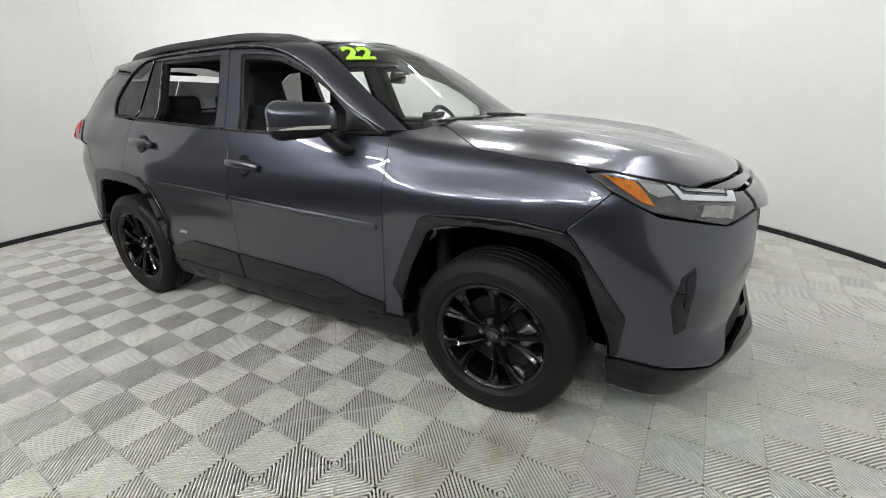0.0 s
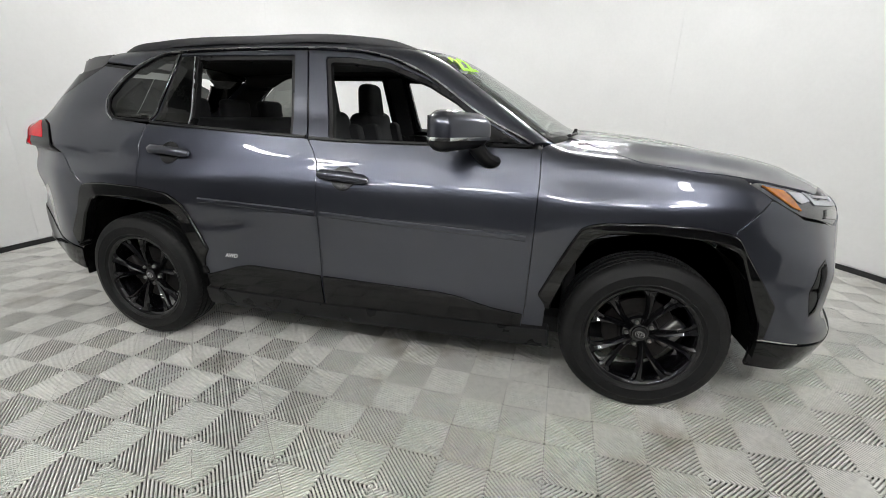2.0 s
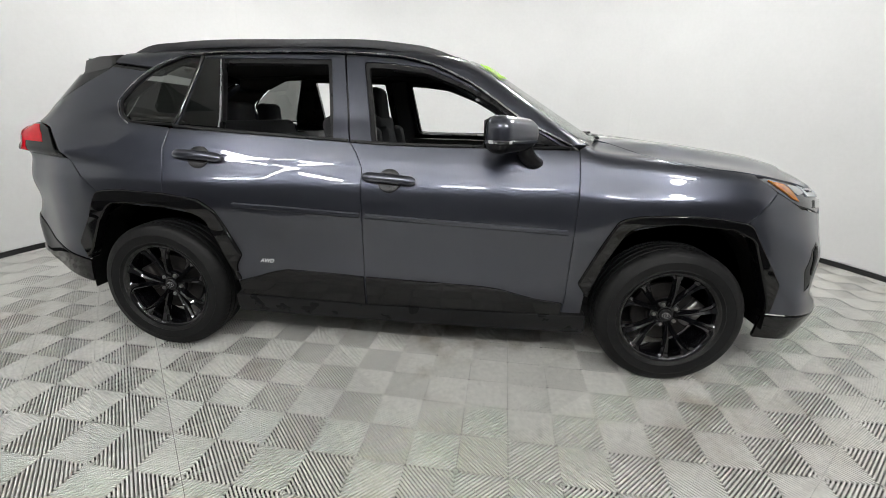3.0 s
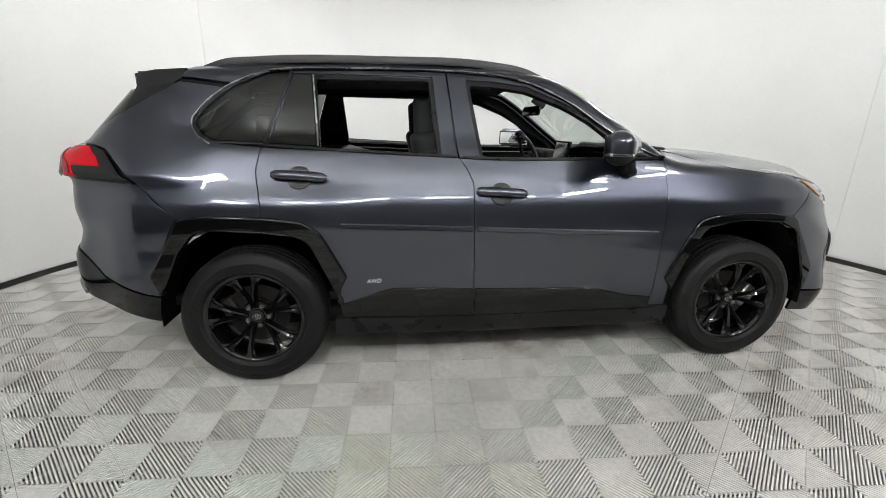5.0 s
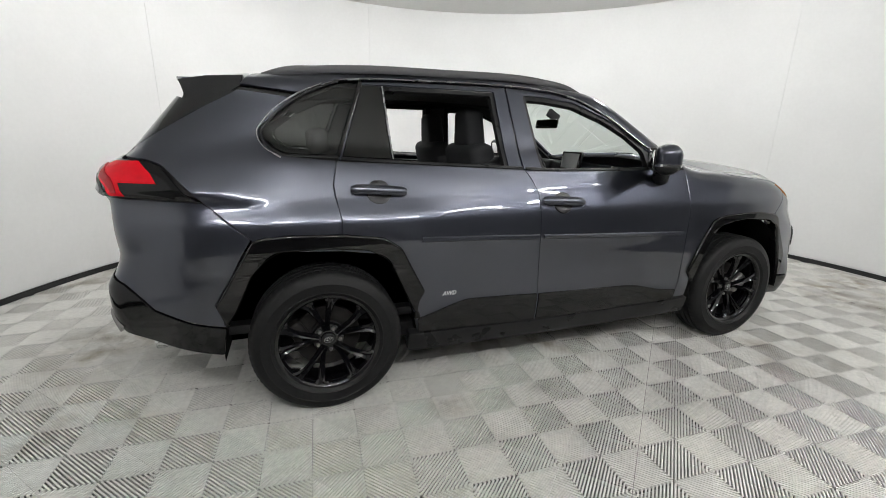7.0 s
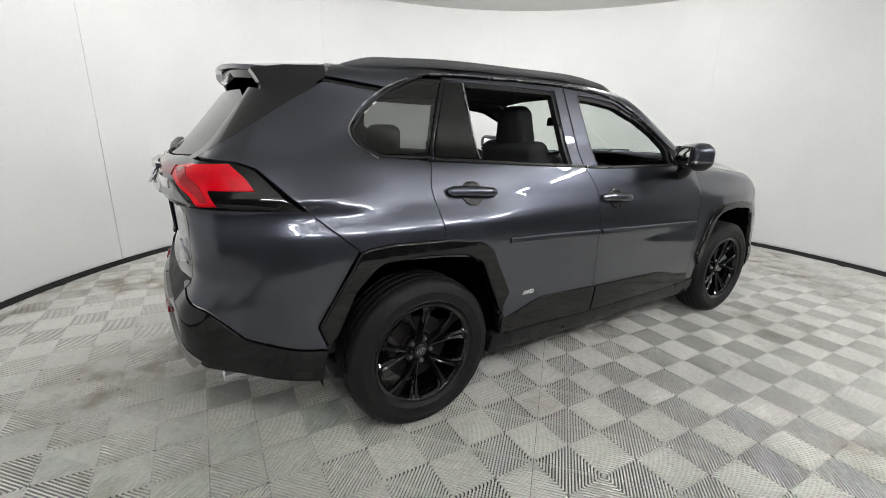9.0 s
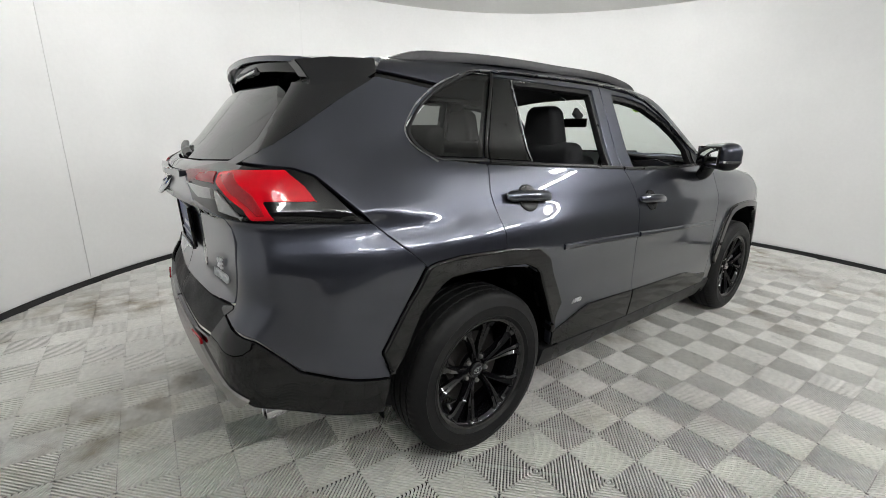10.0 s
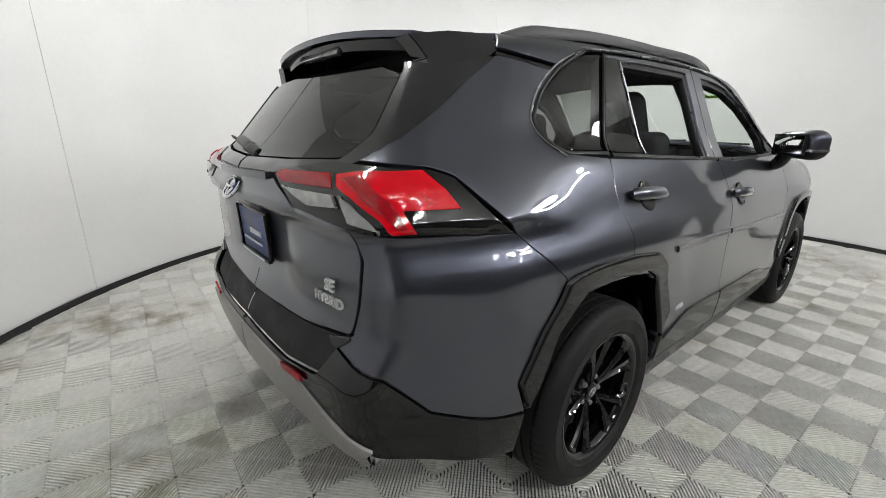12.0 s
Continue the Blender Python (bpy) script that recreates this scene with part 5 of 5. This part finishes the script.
dash = part("dashboard", sweep([(0.0, y, 0) for y in np.linspace(-0.715, 0.715, 15)], [(-0.98, 1.17), (-0.98, 0.62), (-0.66, 0.62), (-0.58, 0.78), (-0.54, 0.98), (-0.57, 1.065), (-0.64, 1.100), (-0.78, 1.115)], (0, 0, 1)), TRIM_DARK, car, "dark dashboard")
part("instrument_hood", box((0.20, 0.36, 0.09), (0.63, 0.38, 1.115), (0, 6, 0), 0.03, 3), TRIM_DARK, dash)
screen = part("screen", box((0.022, 0.245, 0.145), (0.575, -0.005, 1.165), (0, 12, 0), 0.008), GLOSS_BLACK, dash, "upright dark touch screen")
part("screen_glass", box((0.002, 0.20, 0.115), (0.5625, -0.005, 1.168), (0, 12, 0)), SCREEN, screen)
part("centre_console", box((0.95, 0.22, 0.34), (0.05, 0, 0.60), (0, 4, 0), 0.03, 3), TRIM_DARK, car, "dark centre console")
ring = [(0, 0.185 * math.cos(a), 0.185 * math.sin(a)) for a in np.linspace(0, 2 * math.pi, 48, endpoint=False)]
bm = sweep(ring, round_section(0.016, 0.014, 10), (1, 0, 0), closed=True)
bm = box((0.03, 0.13, 0.12), (0.02, 0, -0.01), bevel=0.02, segments=3, bm=bm)
bm = box((0.018, 0.35, 0.03), (0.015, 0, 0.0), bevel=0.006, bm=bm)
bm = box((0.018, 0.035, 0.17), (0.015, 0, -0.09), bevel=0.006, bm=bm)
bm.transform(pose(0.475, 0.38, 1.085, 0, -22, 0))
part("steering_wheel", bm, TRIM_DARK, car, "dark steering wheel")
rear_mirror = part("inner_mirror", box((0.022, 0.22, 0.065), (0.335, 0.0, 1.435), (0, 10, 12), 0.012, 3), GLOSS_BLACK, car, "dark inner mirror on a short stalk")
part("mirror_stalk", box((0.10, 0.03, 0.06), (0.385, 0.0, 1.495), (0, 30, 0), 0.008), TRIM_DARK, rear_mirror)


def cushion(size, at, turn, soft):
    bm = box(size, (0, 0, 0), bevel=soft, segments=4)
    for v in bm.verts:
        u, w = v.co.y / size[1] * 2, v.co.z / size[2] * 2
        v.co.x += 0.10 * size[0] * (abs(u) ** 2)
        v.co.x += 0.06 * size[0] * math.sin(3 * w)
    bm.transform(pose(*at, *turn))
    return bm


def taper(bm, z0, z1, amount, y):
    """Narrows a cushion towards its top."""
    for v in bm.verts:
        k = min(1.0, max(0.0, (v.co.z - z0) / (z1 - z0)))
        v.co.y = y + (v.co.y - y) * (1 - amount * k * k)
    return bm


def seat(y, x=-0.05, wide=0.50):
    base = part("front_seat", cushion((0.16, wide, 0.50), (x, y, 0.64), (0, -84, 0), 0.05), SEAT_CLOTH, car, "dark cloth front seat with a headrest")
    part("backrest", cushion((0.15, wide, 0.64), (x - 0.345, y, 0.98), (0, -13, 0), 0.055), SEAT_CLOTH, base)
    for s in (-1, 1):
        part("side_bolster", cushion((0.20, 0.09, 0.52), (x - 0.30, y + s * wide * 0.44, 0.96), (0, -13, 0), 0.04), SEAT_CLOTH, base)
        part("headrest_post", lathe([(0.006, -0.08), (0.006, 0.08)], 10, "z", (x - 0.41, y + s * 0.05, 1.30)), STEEL, base)
    part("headrest", taper(cushion((0.115, 0.28, 0.24), (x - 0.395, y, 1.375), (0, -8, 0), 0.045), 1.30, 1.50, 0.42, y), SEAT_CLOTH, base)
    return base


for y in (-0.37, 0.37):
    seat(y)
bench = part("rear_bench", cushion((0.17, 1.28, 0.50), (-0.93, 0, 0.66), (0, -84, 0), 0.05), SEAT_CLOTH, car, "dark cloth rear bench with headrests")
part("backrest", cushion((0.14, 1.28, 0.60), (-1.23, 0, 0.95), (0, -16, 0), 0.05), SEAT_CLOTH, bench)
for y in (-0.40, 0.0, 0.40):
    part("headrest", cushion((0.09, 0.26, 0.15), (-1.32, y, 1.29), (0, -10, 0), 0.04), SEAT_CLOTH, bench)

# ---- ribbed floor tiles: each tile's ribs stand square to its edges, so that four tiles make a ring at each corner ----
TILE_SIDE, RIBS, TILE_TURN, TILE_AT = 0.2839, 22, radians(42.5), (0.143, -1.406)


def tile_mesh():
    verts, faces, a, pitch, w = [], [], TILE_SIDE, TILE_SIDE / RIBS, TILE_SIDE / RIBS * 0.27

    def bar(c, s, at, section, near, far, along):
        """One rib: its section drawn out from near to far."""
        base, n = len(verts), len(section)
        for end in (near, far):
            for o, z in section:
                u, v = ((at + o, end) if along else (end, at + o))
                u, v = u - a / 2, v - a / 2
                verts.append((c * u - s * v, s * u + c * v, z))
        for k in range(n - 1):
            q = (base + k, base + k + 1, base + n + k + 1, base + n + k)
            faces.append(q if not along else q[::-1])
        faces.append(tuple(range(base, base + n)))
        faces.append(tuple(range(base + 2 * n - 1, base + n - 1, -1)))

    rib = [(-w, -0.0075), (-w, -0.0012), (-0.7 * w, -0.0003), (-0.3 * w, 0.0), (0.3 * w, 0.0), (0.7 * w, -0.0003), (w, -0.0012), (w, -0.0075)]
    lower = [(-0.0012, -0.0155), (-0.0010, -0.0125), (0.0010, -0.0125), (0.0012, -0.0155)]
    for e in range(4):
        c, s = math.cos(e * math.pi / 2), math.sin(e * math.pi / 2)
        for k in range(RIBS):
            m = (k + 0.5) * pitch
            bar(c, s, m, rib, 0.0008, min(m, a - m) - 0.0015, True)
            if k < RIBS // 2 - 1:
                bar(c, s, m + 0.5 * pitch, lower, m + pitch, a - m - pitch, False)
    # walls of the open tile under its ribs
    for e in range(4):
        c, s = math.cos(e * math.pi / 2), math.sin(e * math.pi / 2)
        base, h = len(verts), a / 2 - 0.0012
        for u, z in ((-h, -0.0175), (h, -0.0175), (h, -0.006), (-h, -0.006)):
            verts.append((c * u + s * h, s * u - c * h, z))
        faces.append((base, base + 1, base + 2, base + 3))
    return verts, faces


tv, tf = tile_mesh()
tile_data = bpy.data.meshes.new("floor_tile")
tile_data.from_pydata(tv, [], tf)
tile_data.materials.append(TILE)
rest_v, rest_f = [], []
tile_np = np.array(tv)
ct, st = math.cos(TILE_TURN), math.sin(TILE_TURN)
for i in range(-26, 27):
    for j in range(-26, 27):
        u, v = (i + 0.5) * TILE_SIDE, (j + 0.5) * TILE_SIDE
        x, y = TILE_AT[0] + ct * u - st * v, TILE_AT[1] + st * u + ct * v
        if math.hypot(x - ROOM_X, y - ROOM_Y) > ROOM_R + 0.12:
            continue
        if -3.2 < x < 3.2 and -3.3 < y < 0.35:
            ob = new("floor_tile", tile_data)
            ob.parent = floor
            ob.location, ob.rotation_euler = (x, y, 0), (0, 0, TILE_TURN)
        else:
            base = len(rest_v)
            rest_v += [(x + ct * p[0] - st * p[1], y + st * p[0] + ct * p[1], p[2]) for p in tv]
            rest_f += [tuple(k + base for k in f) for f in tf]
rest = mesh_object("floor_tile_field", rest_v, rest_f, TILE_REST, floor, smooth=False)
tagged(rest, "field of grey ribbed plastic floor tiles", kind="stuff")
